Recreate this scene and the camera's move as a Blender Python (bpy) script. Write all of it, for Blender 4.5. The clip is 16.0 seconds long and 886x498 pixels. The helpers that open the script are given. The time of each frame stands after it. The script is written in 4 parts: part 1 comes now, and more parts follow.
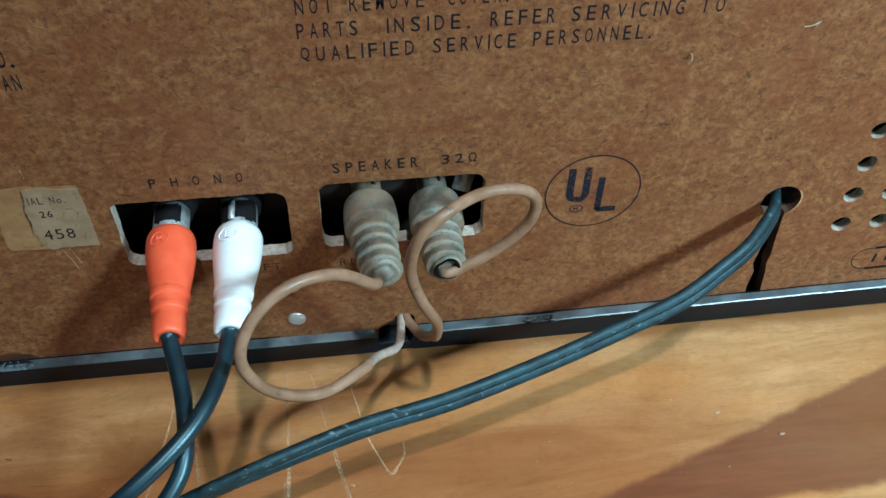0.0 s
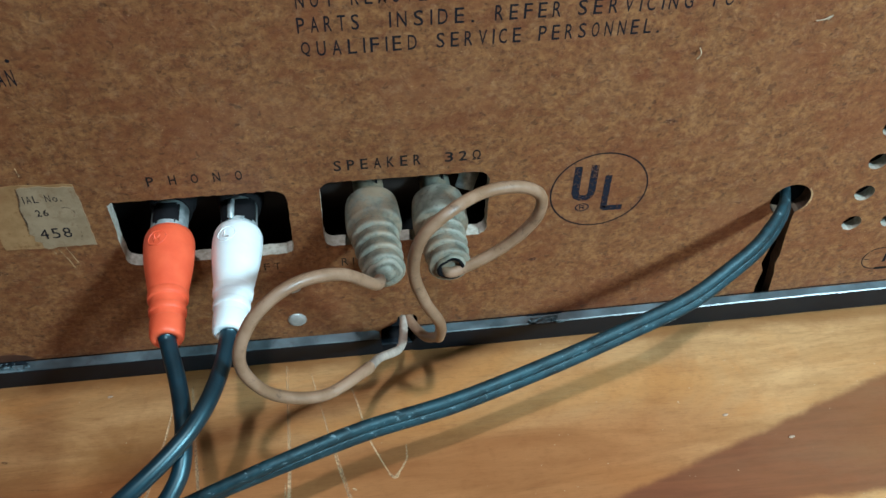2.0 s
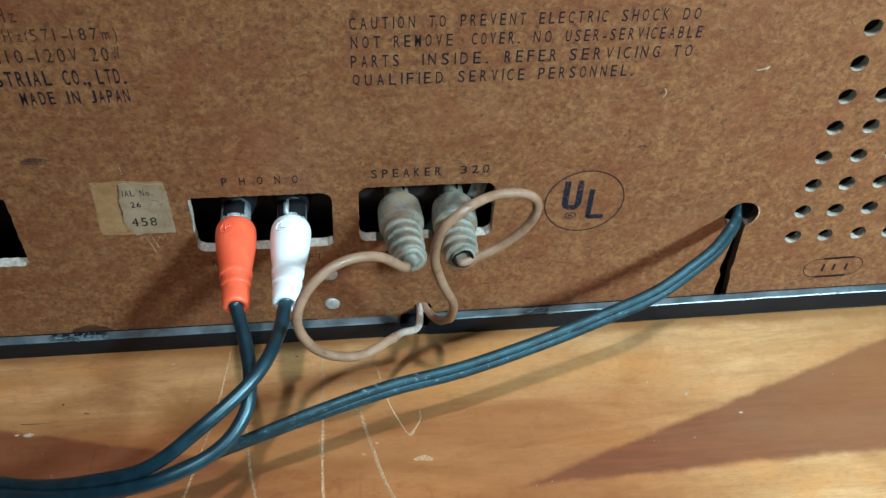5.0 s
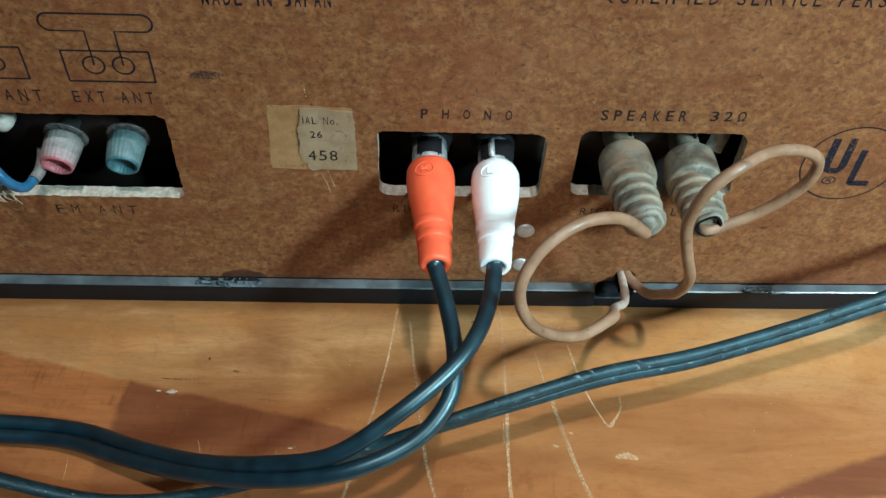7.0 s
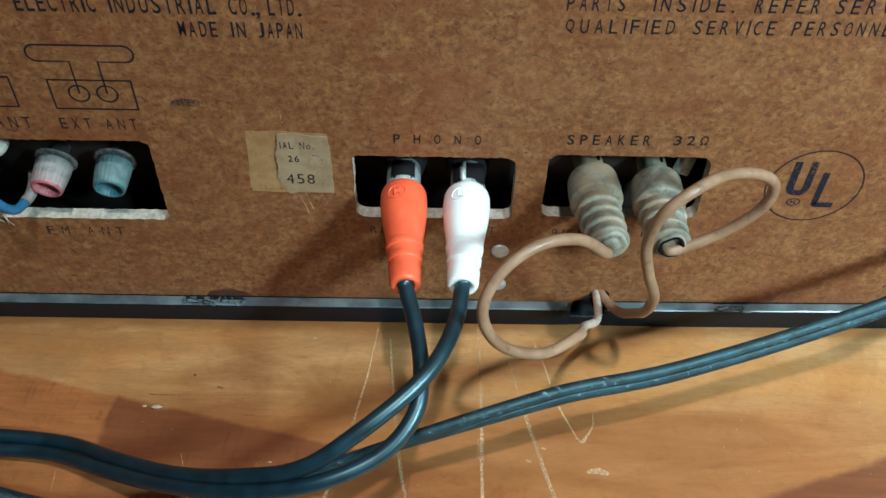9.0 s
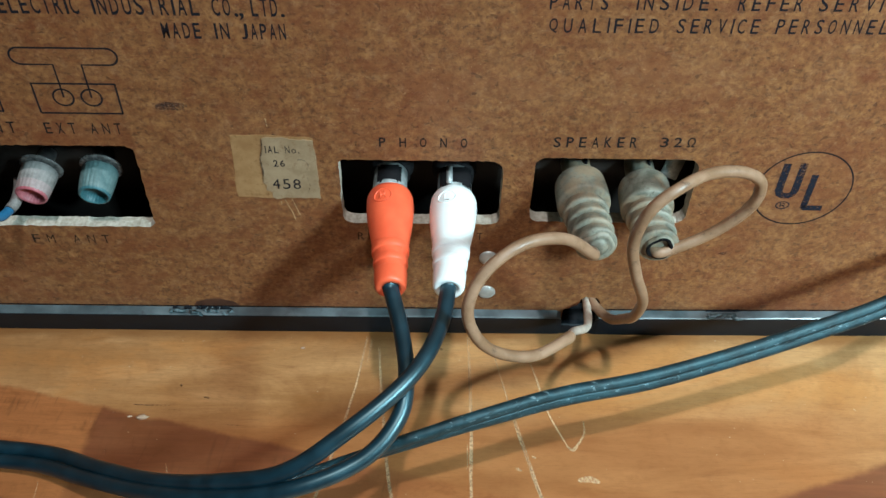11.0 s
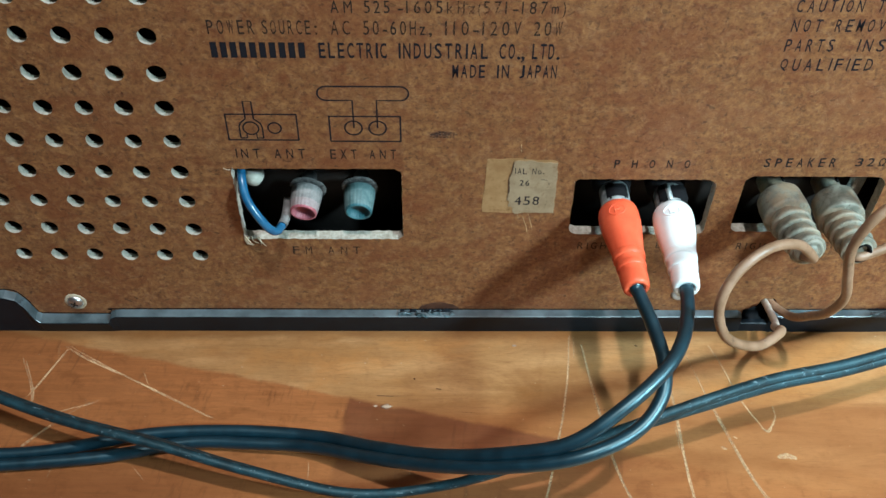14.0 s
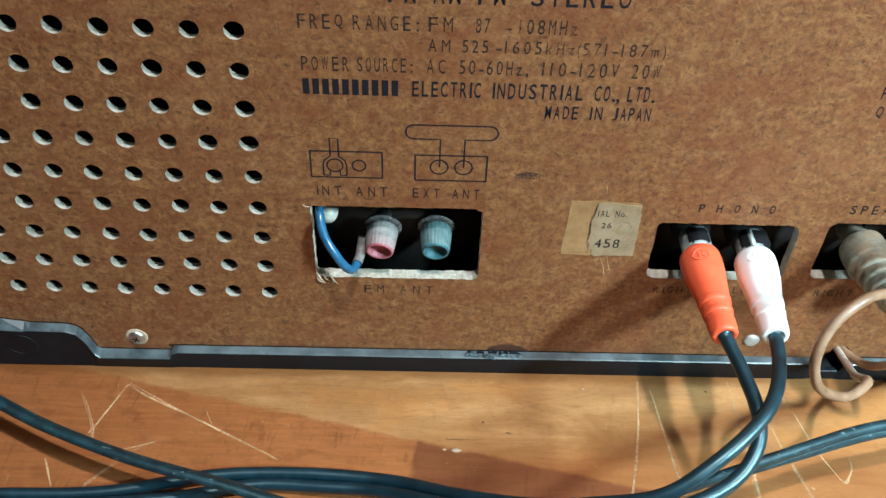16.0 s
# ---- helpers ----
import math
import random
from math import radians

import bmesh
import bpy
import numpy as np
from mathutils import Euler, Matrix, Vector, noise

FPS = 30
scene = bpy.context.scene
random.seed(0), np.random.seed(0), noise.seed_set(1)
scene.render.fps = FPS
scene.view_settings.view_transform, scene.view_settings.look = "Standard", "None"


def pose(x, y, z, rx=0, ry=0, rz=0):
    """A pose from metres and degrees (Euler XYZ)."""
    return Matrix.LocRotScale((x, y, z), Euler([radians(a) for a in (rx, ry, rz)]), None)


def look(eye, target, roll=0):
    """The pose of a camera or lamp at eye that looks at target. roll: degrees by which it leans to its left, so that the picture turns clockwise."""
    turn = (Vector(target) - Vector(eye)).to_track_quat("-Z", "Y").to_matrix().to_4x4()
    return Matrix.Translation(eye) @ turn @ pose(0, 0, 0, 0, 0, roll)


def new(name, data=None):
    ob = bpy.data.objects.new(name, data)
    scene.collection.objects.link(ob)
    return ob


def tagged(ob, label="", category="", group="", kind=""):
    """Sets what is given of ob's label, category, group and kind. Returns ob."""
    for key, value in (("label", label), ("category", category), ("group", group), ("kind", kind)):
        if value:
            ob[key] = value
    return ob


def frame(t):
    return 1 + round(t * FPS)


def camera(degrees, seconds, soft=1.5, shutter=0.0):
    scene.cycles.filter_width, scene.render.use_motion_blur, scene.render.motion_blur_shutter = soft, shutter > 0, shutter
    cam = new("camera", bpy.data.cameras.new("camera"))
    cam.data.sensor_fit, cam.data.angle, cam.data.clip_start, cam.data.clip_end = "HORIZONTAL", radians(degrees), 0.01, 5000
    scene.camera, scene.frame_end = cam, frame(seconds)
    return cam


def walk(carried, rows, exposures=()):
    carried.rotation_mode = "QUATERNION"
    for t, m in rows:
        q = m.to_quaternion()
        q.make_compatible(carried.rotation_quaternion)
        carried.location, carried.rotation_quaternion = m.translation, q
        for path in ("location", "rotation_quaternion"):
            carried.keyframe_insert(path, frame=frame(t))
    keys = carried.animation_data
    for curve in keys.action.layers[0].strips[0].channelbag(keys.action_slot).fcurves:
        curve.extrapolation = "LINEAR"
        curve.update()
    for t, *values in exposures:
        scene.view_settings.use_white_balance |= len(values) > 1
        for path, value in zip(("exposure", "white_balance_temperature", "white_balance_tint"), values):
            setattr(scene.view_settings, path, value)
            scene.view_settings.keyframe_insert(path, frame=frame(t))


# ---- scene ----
from mathutils import geometry

cam = camera(50.83, 16.0, soft=1.5)
# seconds; eye in millimetres; yaw, pitch, roll in degrees
PATH = [
    (0.0, 50.31, -147.57, 198.69, -8.03, -47.47, 1.24),
    (0.5, 53.10, -146.07, 196.53, -7.90, -47.27, 1.12),
    (1.0, 53.46, -147.30, 196.81, -7.94, -47.33, 1.12),
    (1.5, 52.12, -145.16, 197.45, -7.88, -47.43, 1.10),
    (2.0, 50.38, -145.24, 195.48, -7.83, -47.38, 1.07),
    (2.5, 54.56, -147.17, 199.72, -8.03, -47.48, 1.29),
    (3.0, 51.55, -149.77, 200.19, -7.92, -47.52, 1.19),
    (3.2, 51.62, -150.29, 201.50, -8.00, -47.42, 1.25),
    (5.3, 34.47, -185.69, 223.43, -7.59, -45.09, 3.43),
    (5.5, 24.90, -178.64, 213.63, -6.59, -46.02, 3.39),
    (6.0, 1.96, -171.78, 200.40, -3.92, -48.34, 2.95),
    (6.5, -2.12, -161.91, 196.54, -2.90, -48.86, 2.95),
    (7.0, 8.42, -150.52, 193.74, -2.48, -49.02, 2.78),
    (7.5, 10.27, -148.60, 194.89, -2.17, -48.84, 2.62),
    (8.0, 13.21, -150.99, 196.32, -1.49, -48.65, 2.12),
    (8.5, 16.23, -153.29, 197.83, -1.29, -48.18, 1.94),
    (9.0, 18.17, -154.81, 199.42, -0.84, -47.92, 1.55),
    (9.2, 19.31, -153.08, 200.23, -0.50, -47.86, 1.27),
    (11.5, 21.63, -160.63, 193.13, -0.65, -45.65, 1.06),
    (12.0, 20.87, -165.02, 198.70, -0.66, -45.62, 1.05),
    (12.5, 28.26, -173.68, 203.16, -1.38, -45.08, 1.48),
    (13.0, 22.79, -174.50, 204.41, -2.01, -44.89, 1.65),
    (13.5, 2.03, -183.36, 208.24, -1.37, -44.79, 1.19),
    (14.0, -37.65, -183.09, 214.73, -1.04, -44.76, 0.90),
    (14.5, -64.67, -173.45, 206.44, -1.49, -44.98, 1.16),
    (15.0, -64.96, -172.59, 201.41, -1.54, -44.82, 1.22),
    (15.5, -66.31, -173.31, 206.30, -1.91, -44.73, 1.57),
    (16.0, -60.22, -178.50, 213.19, -1.70, -42.79, 2.42),
]
MM = 0.001


def stand(x, y, z, yaw, pitch, roll):
    return pose(x * MM, y * MM, z * MM, 0, 0, yaw) @ pose(0, 0, 0, 90 + pitch) @ pose(0, 0, 0, 0, 0, roll)


walk(cam, [(t, stand(x, y, z, yaw, pitch, roll)) for t, x, y, z, yaw, pitch, roll in PATH], exposures=[(0.0, -0.25, 5650, 10), (3.0, -0.25, 5650, 10), (5.5, 0.05, 5600, 10), (6.5, 0.05, 6050, 10), (9.0, 0.06, 6050, 10), (11.5, 0.12, 6050, 10), (13.5, 0.24, 5950, 10), (14.5, 0.57, 5850, 10), (16.0, 0.77, 5950, 10)])

# ---- world and lamps ----
world = bpy.data.worlds.new("world")
scene.world = world
world.use_nodes = True
world.node_tree.nodes["Background"].inputs[0].default_value = (1.0, 0.94, 0.86, 1)
world.node_tree.nodes["Background"].inputs[1].default_value = 0.10


def lamp(name, eye, aim, size, watts, colour, spread=math.pi):
    data = bpy.data.lights.new(name, "AREA")
    data.shape, data.size, data.energy, data.color = "DISK", size, watts, colour
    data.spread = spread
    ob = new(name, data)
    ob.matrix_world = look(eye, aim)
    return ob


OVERHEAD = (0.12, -0.49, 1.66)
DESK = (0.464, -0.431, 0.500)
lamp("overhead_bulb", OVERHEAD, (0, 0, 0), 0.055, 15.5, (0.985, 0.940, 0.885))
lamp("desk_bulb", DESK, (0.27, 0, 0.03), 0.092, 2.80, (0.715, 0.980, 1.0), 1.6)


# ---- materials ----
class Nodes:
    """Short names for building a material's nodes."""

    def __init__(self, name):
        self.mat = bpy.data.materials.new(name)
        self.mat.use_nodes = True
        self.tree = self.mat.node_tree
        self.bsdf = self.tree.nodes["Principled BSDF"]
        self.out = self.tree.nodes["Material Output"]
        self.co = self.tree.nodes.new("ShaderNodeTexCoord").outputs["Object"]

    def put(self, socket, value):
        if hasattr(value, "is_linked"):
            self.tree.links.new(value, socket)
        elif value is not None:
            socket.default_value = value

    def math(self, op, a, b=0.0, c=0.0):
        n = self.tree.nodes.new("ShaderNodeMath")
        n.operation = op
        for s, v in zip(n.inputs, (a, b, c)):
            self.put(s, v)
        return n.outputs[0]

    def map(self, scale=(1, 1, 1), turn=(0, 0, 0), move=(0, 0, 0), of=None):
        first, n = self.tree.nodes.new("ShaderNodeMapping"), self.tree.nodes.new("ShaderNodeMapping")
        self.put(first.inputs["Vector"], of or self.co)
        first.inputs["Rotation"].default_value = [radians(a) for a in turn]
        self.put(n.inputs["Vector"], first.outputs[0])
        n.inputs["Scale"].default_value = scale
        n.inputs["Location"].default_value = move
        return n.outputs[0]

    def noise(self, scale, detail=4.0, rough=0.6, of=None, distort=0.0):
        n = self.tree.nodes.new("ShaderNodeTexNoise")
        self.put(n.inputs["Vector"], of or self.co)
        n.inputs["Scale"].default_value, n.inputs["Detail"].default_value = scale, detail
        n.inputs["Roughness"].default_value, n.inputs["Distortion"].default_value = rough, distort
        return n.outputs["Fac"]

    def ramp(self, fac, low, high):
        n = self.tree.nodes.new("ShaderNodeMapRange")
        n.interpolation_type = "SMOOTHSTEP"
        self.put(n.inputs[0], fac)
        n.inputs[1].default_value, n.inputs[2].default_value = low, high
        return n.outputs[0]

    def mix(self, fac, a, b):
        n = self.tree.nodes.new("ShaderNodeMix")
        n.data_type = "RGBA"
        self.put(n.inputs[0], fac)
        for s, v in ((n.inputs[6], a), (n.inputs[7], b)):
            self.put(s, (*v, 1) if isinstance(v, tuple) else v)
        return n.outputs[2]

    def split(self):
        n = self.tree.nodes.new("ShaderNodeSeparateXYZ")
        self.put(n.inputs[0], self.co)
        return n.outputs

    def bump(self, height, strength, distance):
        n = self.tree.nodes.new("ShaderNodeBump")
        n.inputs["Strength"].default_value, n.inputs["Distance"].default_value = strength, distance
        self.put(n.inputs["Height"], height)
        self.put(self.bsdf.inputs["Normal"], n.outputs[0])

    def set(self, colour=None, rough=None, metal=None, spec=None, coat=None):
        for key, v in (("Base Color", colour), ("Roughness", rough), ("Metallic", metal), ("Specular IOR Level", spec), ("Coat Weight", coat)):
            self.put(self.bsdf.inputs[key], (*v, 1) if isinstance(v, tuple) else v)
        return self.mat


def plain(name, low, high, scale, rough=(0.4, 0.6), metal=0.0, bump=0.15, depth=0.0002, spec=0.5, dust=None, dust_at=(0.55, 0.75), sheen=None):
    """A surface whose colour wanders between two tones at two scales, with an optional dust layer."""
    n = Nodes(name)
    fine, broad = n.noise(scale, 6), n.noise(scale * 0.16, 3)
    f = n.ramp(n.math("ADD", n.math("MULTIPLY", fine, 0.6), n.math("MULTIPLY", broad, 0.4)), 0.35, 0.65)
    colour = n.mix(f, low, high)
    r = n.math("MULTIPLY_ADD", fine, rough[1] - rough[0], rough[0])
    if dust:
        d = n.ramp(n.noise(scale * 1.7, 8, 0.75), *dust_at)
        colour = n.mix(d, colour, dust)
        r = n.math("MAXIMUM", r, n.math("MULTIPLY", d, 0.8))
    n.bump(fine, bump, depth)
    if sheen:
        n.bsdf.inputs["Specular Tint"].default_value = (*sheen, 1)
    return n.set(colour, r, metal, spec)


def hardboard():
    """Brown pressed fibre: granular pulp, short matted strands, dark specks, red and grey-brown clouds."""
    n = Nodes("hardboard")
    grit = n.noise(760, 6, 0.70)
    pulp = n.noise(350, 7, 0.72, n.map((0.85, 1.0, 1.1)), 0.5)
    cloud = n.noise(34, 5, 0.62, None, 0.4)
    colour = n.mix(n.ramp(pulp, 0.33, 0.67), (0.152, 0.057, 0.0192), (0.282, 0.127, 0.045))
    colour = n.mix(n.math("MULTIPLY", n.ramp(grit, 0.48, 0.64), 0.70), colour, (0.081, 0.027, 0.012))
    colour = n.mix(n.math("MULTIPLY", n.ramp(grit, 0.47, 0.32), 0.36), colour, (0.390, 0.185, 0.072))
    clump = n.noise(420, 4, 0.66, n.map(move=(3, 5, 1)), 0.4)
    colour = n.mix(n.math("MULTIPLY", n.ramp(clump, 0.50, 0.66), 0.34), colour, (0.107, 0.036, 0.014))
    strands = None
    for k, turn in enumerate((6, -22, 38, -58)):
        v = n.map((0.85, 1.0, 2.0), (0, turn, 0), (0.1 * k, 0.3 * k, 0.07 * k))
        s = n.ramp(n.noise(300 - 25 * k, 3, 0.55, v, 0.15), 0.60, 0.72)
        strands = s if strands is None else n.math("MAXIMUM", strands, s)
    colour = n.mix(n.math("MULTIPLY", strands, 0.10), colour, (0.386, 0.195, 0.092))
    dark = None
    for k, turn in enumerate((-5, 14, -31, 58)):
        v = n.map((0.9, 1.0, 2.3), (0, turn, 0), (2 + 0.1 * k, 0.2 * k, 3))
        s = n.ramp(n.noise((330, 520, 610, 700)[k], 4, 0.6, v, 0.3), (0.615, 0.61, 0.62, 0.625)[k], 0.67)
        dark = s if dark is None else n.math("MAXIMUM", dark, s)
    colour = n.mix(n.math("MULTIPLY", dark, 0.46), colour, (0.049, 0.018, 0.008))
    red = n.ramp(n.noise(58, 7, 0.72, n.map((0.7, 1, 1), move=(7, 2, 3)), 0.3), 0.46, 0.64)
    colour = n.mix(n.math("MULTIPLY", red, 0.58), colour, (0.163, 0.047, 0.016))
    colour = n.mix(n.math("MULTIPLY", n.ramp(cloud, 0.50, 0.72), 0.26), colour, (0.314, 0.150, 0.064))
    rust = n.ramp(n.noise(210, 8, 0.80, n.map((0.75, 1, 1), move=(1, 6, 4)), 0.2), 0.49, 0.60)
    colour = n.mix(n.math("MULTIPLY", rust, 0.57), colour, (0.138, 0.037, 0.0125))
    buff = n.ramp(n.noise(330, 8, 0.80, n.map(move=(8, 3, 9)), 0.2), 0.52, 0.62)
    colour = n.mix(n.math("MULTIPLY", buff, 0.38), colour, (0.304, 0.158, 0.075))
    crumbs = n.ramp(n.noise(1500, 3, 0.6, n.map(move=(4, 4, 1))), 0.66, 0.71)
    colour = n.mix(n.math("MULTIPLY", crumbs, 0.55), colour, (0.437, 0.260, 0.140))
    pits = n.ramp(n.noise(330, 2, 0.5, n.map((1.0, 1.0, 1.35), move=(6, 1, 5)), 0.3), 0.645, 0.695)
    colour = n.mix(n.math("MULTIPLY", pits, 0.50), colour, (0.055, 0.020, 0.009))
    n.bump(n.math("SUBTRACT", n.math("ADD", strands, grit), n.math("ADD", dark, pits)), 0.34, 0.0002)
    return n.set(colour, n.math("MULTIPLY_ADD", grit, 0.25, 0.45), 0.0, 0.35)


def varnished_wood():
    """Honey-coloured boards with red-brown stained fields, grain along x, under worn varnish."""
    n = Nodes("varnished_wood")
    x, y, _ = n.split()
    long = n.map((0.09, 1.0, 1.0), (0, 0, 1.5))
    grain = n.noise(620, 6, 0.65, long, 0.6)
    figure = n.noise(75, 5, 0.62, n.map((0.22, 1.0, 1.0), (0, 0, -3)), 1.2)
    pores = n.ramp(n.noise(900, 3, 0.6, n.map((0.06, 1, 1))), 0.60, 0.74)
    broad = n.noise(14, 3, 0.6, n.map((0.5, 1, 1)))
    wob = n.math("MULTIPLY_ADD", n.noise(120, 5, 0.65), 0.0036, -0.0018)

    def under(slope, at_x, at_y, soft):
        """1 below the line through (at_x, at_y) with that slope, in metres."""
        line = n.math("MULTIPLY_ADD", x, slope, at_y - slope * at_x)
        return n.ramp(n.math("SUBTRACT", n.math("ADD", line, wob), y), -soft, soft)

    def right_of(at_x, lean, soft):
        edge = n.math("MULTIPLY_ADD", y, lean, at_x)
        return n.ramp(n.math("SUBTRACT", n.math("ADD", x, wob), edge), -soft, soft)

    def all_of(*m):
        out = m[0]
        for k in m[1:]:
            out = n.math("MULTIPLY", out, k)
        return out

    honey = n.mix(n.ramp(figure, 0.30, 0.72), (0.437, 0.196, 0.062), (0.675, 0.350, 0.134))
    pale = n.mix(n.ramp(figure, 0.30, 0.72), (0.457, 0.242, 0.094), (0.660, 0.385, 0.172))
    honey = n.mix(n.math("MULTIPLY_ADD", right_of(0.030, 0.0, 0.09), 0.30, 0.55), honey, pale)
    blotch = n.noise(46, 5, 0.66, n.map((0.6, 1.0, 1.0), (0, 0, 4), (3, 1, 0)), 0.8)
    honey = n.mix(n.math("MULTIPLY", n.ramp(blotch, 0.48, 0.66), 0.42), honey, (0.304, 0.122, 0.034))
    honey = n.mix(n.math("MULTIPLY", n.ramp(grain, 0.42, 0.70), 0.22), honey, (0.234, 0.102, 0.034))
    golden = n.noise(36, 5, 0.68, n.map((0.45, 1.0, 1.0), (0, 0, -5), (5, 2, 0)), 0.7)
    honey = n.mix(n.math("MULTIPLY", n.ramp(golden, 0.47, 0.64), 0.55), honey, (0.590, 0.255, 0.072))
    left_field = under(-0.235, -0.082, -0.0212, 0.0009)
    tawny = n.mix(n.ramp(grain, 0.25, 0.75), (0.345, 0.121, 0.038), (0.495, 0.186, 0.061))
    russet = n.mix(n.ramp(grain, 0.3, 0.7), (0.113, 0.031, 0.018), (0.179, 0.054, 0.028))
    colour = n.mix(n.math("MULTIPLY", left_field, 0.95), honey, tawny)
    amber = n.mix(n.ramp(figure, 0.30, 0.70), (0.305, 0.108, 0.034), (0.430, 0.172, 0.056))
    front = n.math("MULTIPLY", under(0.03, 0.045, -0.027, 0.006), n.math("SUBTRACT", 1.0, right_of(0.135, 0.0, 0.03)))
    colour = n.mix(n.math("MULTIPLY", all_of(front, right_of(-0.058, 0.1, 0.002)), 0.85), colour, amber)
    patch = all_of(left_field, right_of(-0.057, 0.13, 0.0012), n.math("SUBTRACT", 1.0, right_of(0.004, -0.2, 0.02)), n.math("MULTIPLY_ADD", under(0.0, 0.0, -0.047, 0.006), -0.6, 1.0))
    colour = n.mix(n.math("MULTIPLY", patch, 0.70), colour, russet)
    # Lower left: the power cord's broad shadow painted into the wood colour.
    worn = all_of(under(0.05, -0.110, -0.046, 0.010), n.math("SUBTRACT", 1.0, right_of(-0.075, 0.2, 0.025)))
    colour = n.mix(n.math("MULTIPLY", worn, 0.50), colour, (0.170, 0.052, 0.018))
    wedge = all_of(under(0.345, 0.123, -0.0425, 0.0012), n.math("SUBTRACT", 1.0, under(0.03, 0.120, -0.0548, 0.0012)), right_of(0.075, 0.0, 0.004))
    colour = n.mix(n.math("MULTIPLY", wedge, 0.80), colour, russet)
    # Soft-edged pale oval towards the table's front.
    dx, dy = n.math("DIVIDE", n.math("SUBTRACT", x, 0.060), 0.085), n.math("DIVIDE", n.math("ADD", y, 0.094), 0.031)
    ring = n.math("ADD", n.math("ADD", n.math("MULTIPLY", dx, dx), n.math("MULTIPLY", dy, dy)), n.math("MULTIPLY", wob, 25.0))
    pale_oval = n.math("SUBTRACT", 1.0, n.ramp(ring, 0.84, 1.08))
    # Irregular dark orange-brown blotch below the phono plugs.
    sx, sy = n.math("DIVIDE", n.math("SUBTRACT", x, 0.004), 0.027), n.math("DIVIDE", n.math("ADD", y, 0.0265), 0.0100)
    dark_blotch = n.math("ADD", n.math("ADD", n.math("MULTIPLY", sx, sx), n.math("MULTIPLY", sy, sy)), n.math("MULTIPLY", n.noise(95, 5, 0.7, n.map((0.5, 1.0, 1.0)), 0.6), 2.2))
    colour = n.mix(n.math("MULTIPLY", n.ramp(dark_blotch, 2.0, 1.0), 0.55), colour, n.mix(n.ramp(grain, 0.3, 0.7), (0.142, 0.046, 0.011), (0.254, 0.092, 0.020)))
    # Along the lip's foot: amber stain and contact shade, both put in the colour.
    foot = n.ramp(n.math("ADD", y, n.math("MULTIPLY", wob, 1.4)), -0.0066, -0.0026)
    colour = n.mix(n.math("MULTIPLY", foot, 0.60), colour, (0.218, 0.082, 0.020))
    colour = n.mix(n.math("MULTIPLY", pale_oval, 0.85), colour, (0.649, 0.475, 0.280))
    colour = n.mix(n.math("MULTIPLY", pores, 0.22), colour, (0.122, 0.040, 0.012))
    colour = n.mix(n.math("MULTIPLY", n.ramp(broad, 0.5, 0.75), 0.35), colour, (0.304, 0.138, 0.046))
    ticks = n.math("MULTIPLY", n.ramp(n.noise(640, 4, 0.65, n.map((1, 0.15, 1), (0, 0, 6)), 0.4), 0.53, 0.66), n.math("MULTIPLY_ADD", left_field, 0.9, 0.1))
    ticks = n.math("MULTIPLY", ticks, n.ramp(n.noise(60, 4, 0.7, n.map(move=(2, 9, 0))), 0.42, 0.62))
    colour = n.mix(n.math("MULTIPLY", ticks, 0.36), colour, (0.101, 0.036, 0.015))
    fibre = n.noise(2300, 4, 0.7, n.map((0.16, 1, 1), (0, 0, 2)))
    colour = n.mix(n.math("MULTIPLY", n.ramp(fibre, 0.50, 0.66), 0.20), colour, (0.172, 0.062, 0.020))
    fine = n.noise(420, 6, 0.72, n.map((0.5, 1, 1)))
    colour = n.mix(n.math("MULTIPLY", n.ramp(fine, 0.52, 0.70), 0.22), colour, (0.243, 0.092, 0.028))
    mottle = n.noise(190, 6, 0.72, n.map((0.7, 1.0, 1.0), (0, 0, 8), (1, 4, 2)), 0.4)
    colour = n.mix(n.math("MULTIPLY", n.ramp(mottle, 0.50, 0.64), n.math("MULTIPLY_ADD", left_field, 0.22, 0.14)), colour, (0.188, 0.058, 0.017))
    fleck = n.ramp(n.noise(700, 2, 0.5), 0.735, 0.76)
    colour = n.mix(n.math("MULTIPLY", fleck, 0.5), colour, (0.629, 0.48, 0.33))
    n.bump(n.math("ADD", grain, n.math("MULTIPLY", pores, -0.6)), 0.12, 0.0002)
    return n.set(colour, n.math("MULTIPLY_ADD", figure, 0.20, 0.30), 0.0, 0.45)


def ink(name, colour, low, high):
    """Printing that has worn off in spots."""
    n = Nodes(name)
    worn = n.ramp(n.math("ADD", n.math("MULTIPLY", n.noise(1500, 5, 0.7), 0.6), n.math("MULTIPLY", n.noise(90, 3), 0.4)), low, high)
    n.set(n.mix(n.noise(600), colour, tuple(c * 1.8 for c in colour)), 0.8, None, 0.12)
    clear, mixer = n.tree.nodes.new("ShaderNodeBsdfTransparent"), n.tree.nodes.new("ShaderNodeMixShader")
    n.put(mixer.inputs[0], worn)
    n.tree.links.new(n.bsdf.outputs[0], mixer.inputs[1])
    n.tree.links.new(clear.outputs[0], mixer.inputs[2])
    n.tree.links.new(mixer.outputs[0], n.out.inputs[0])
    return n.mat


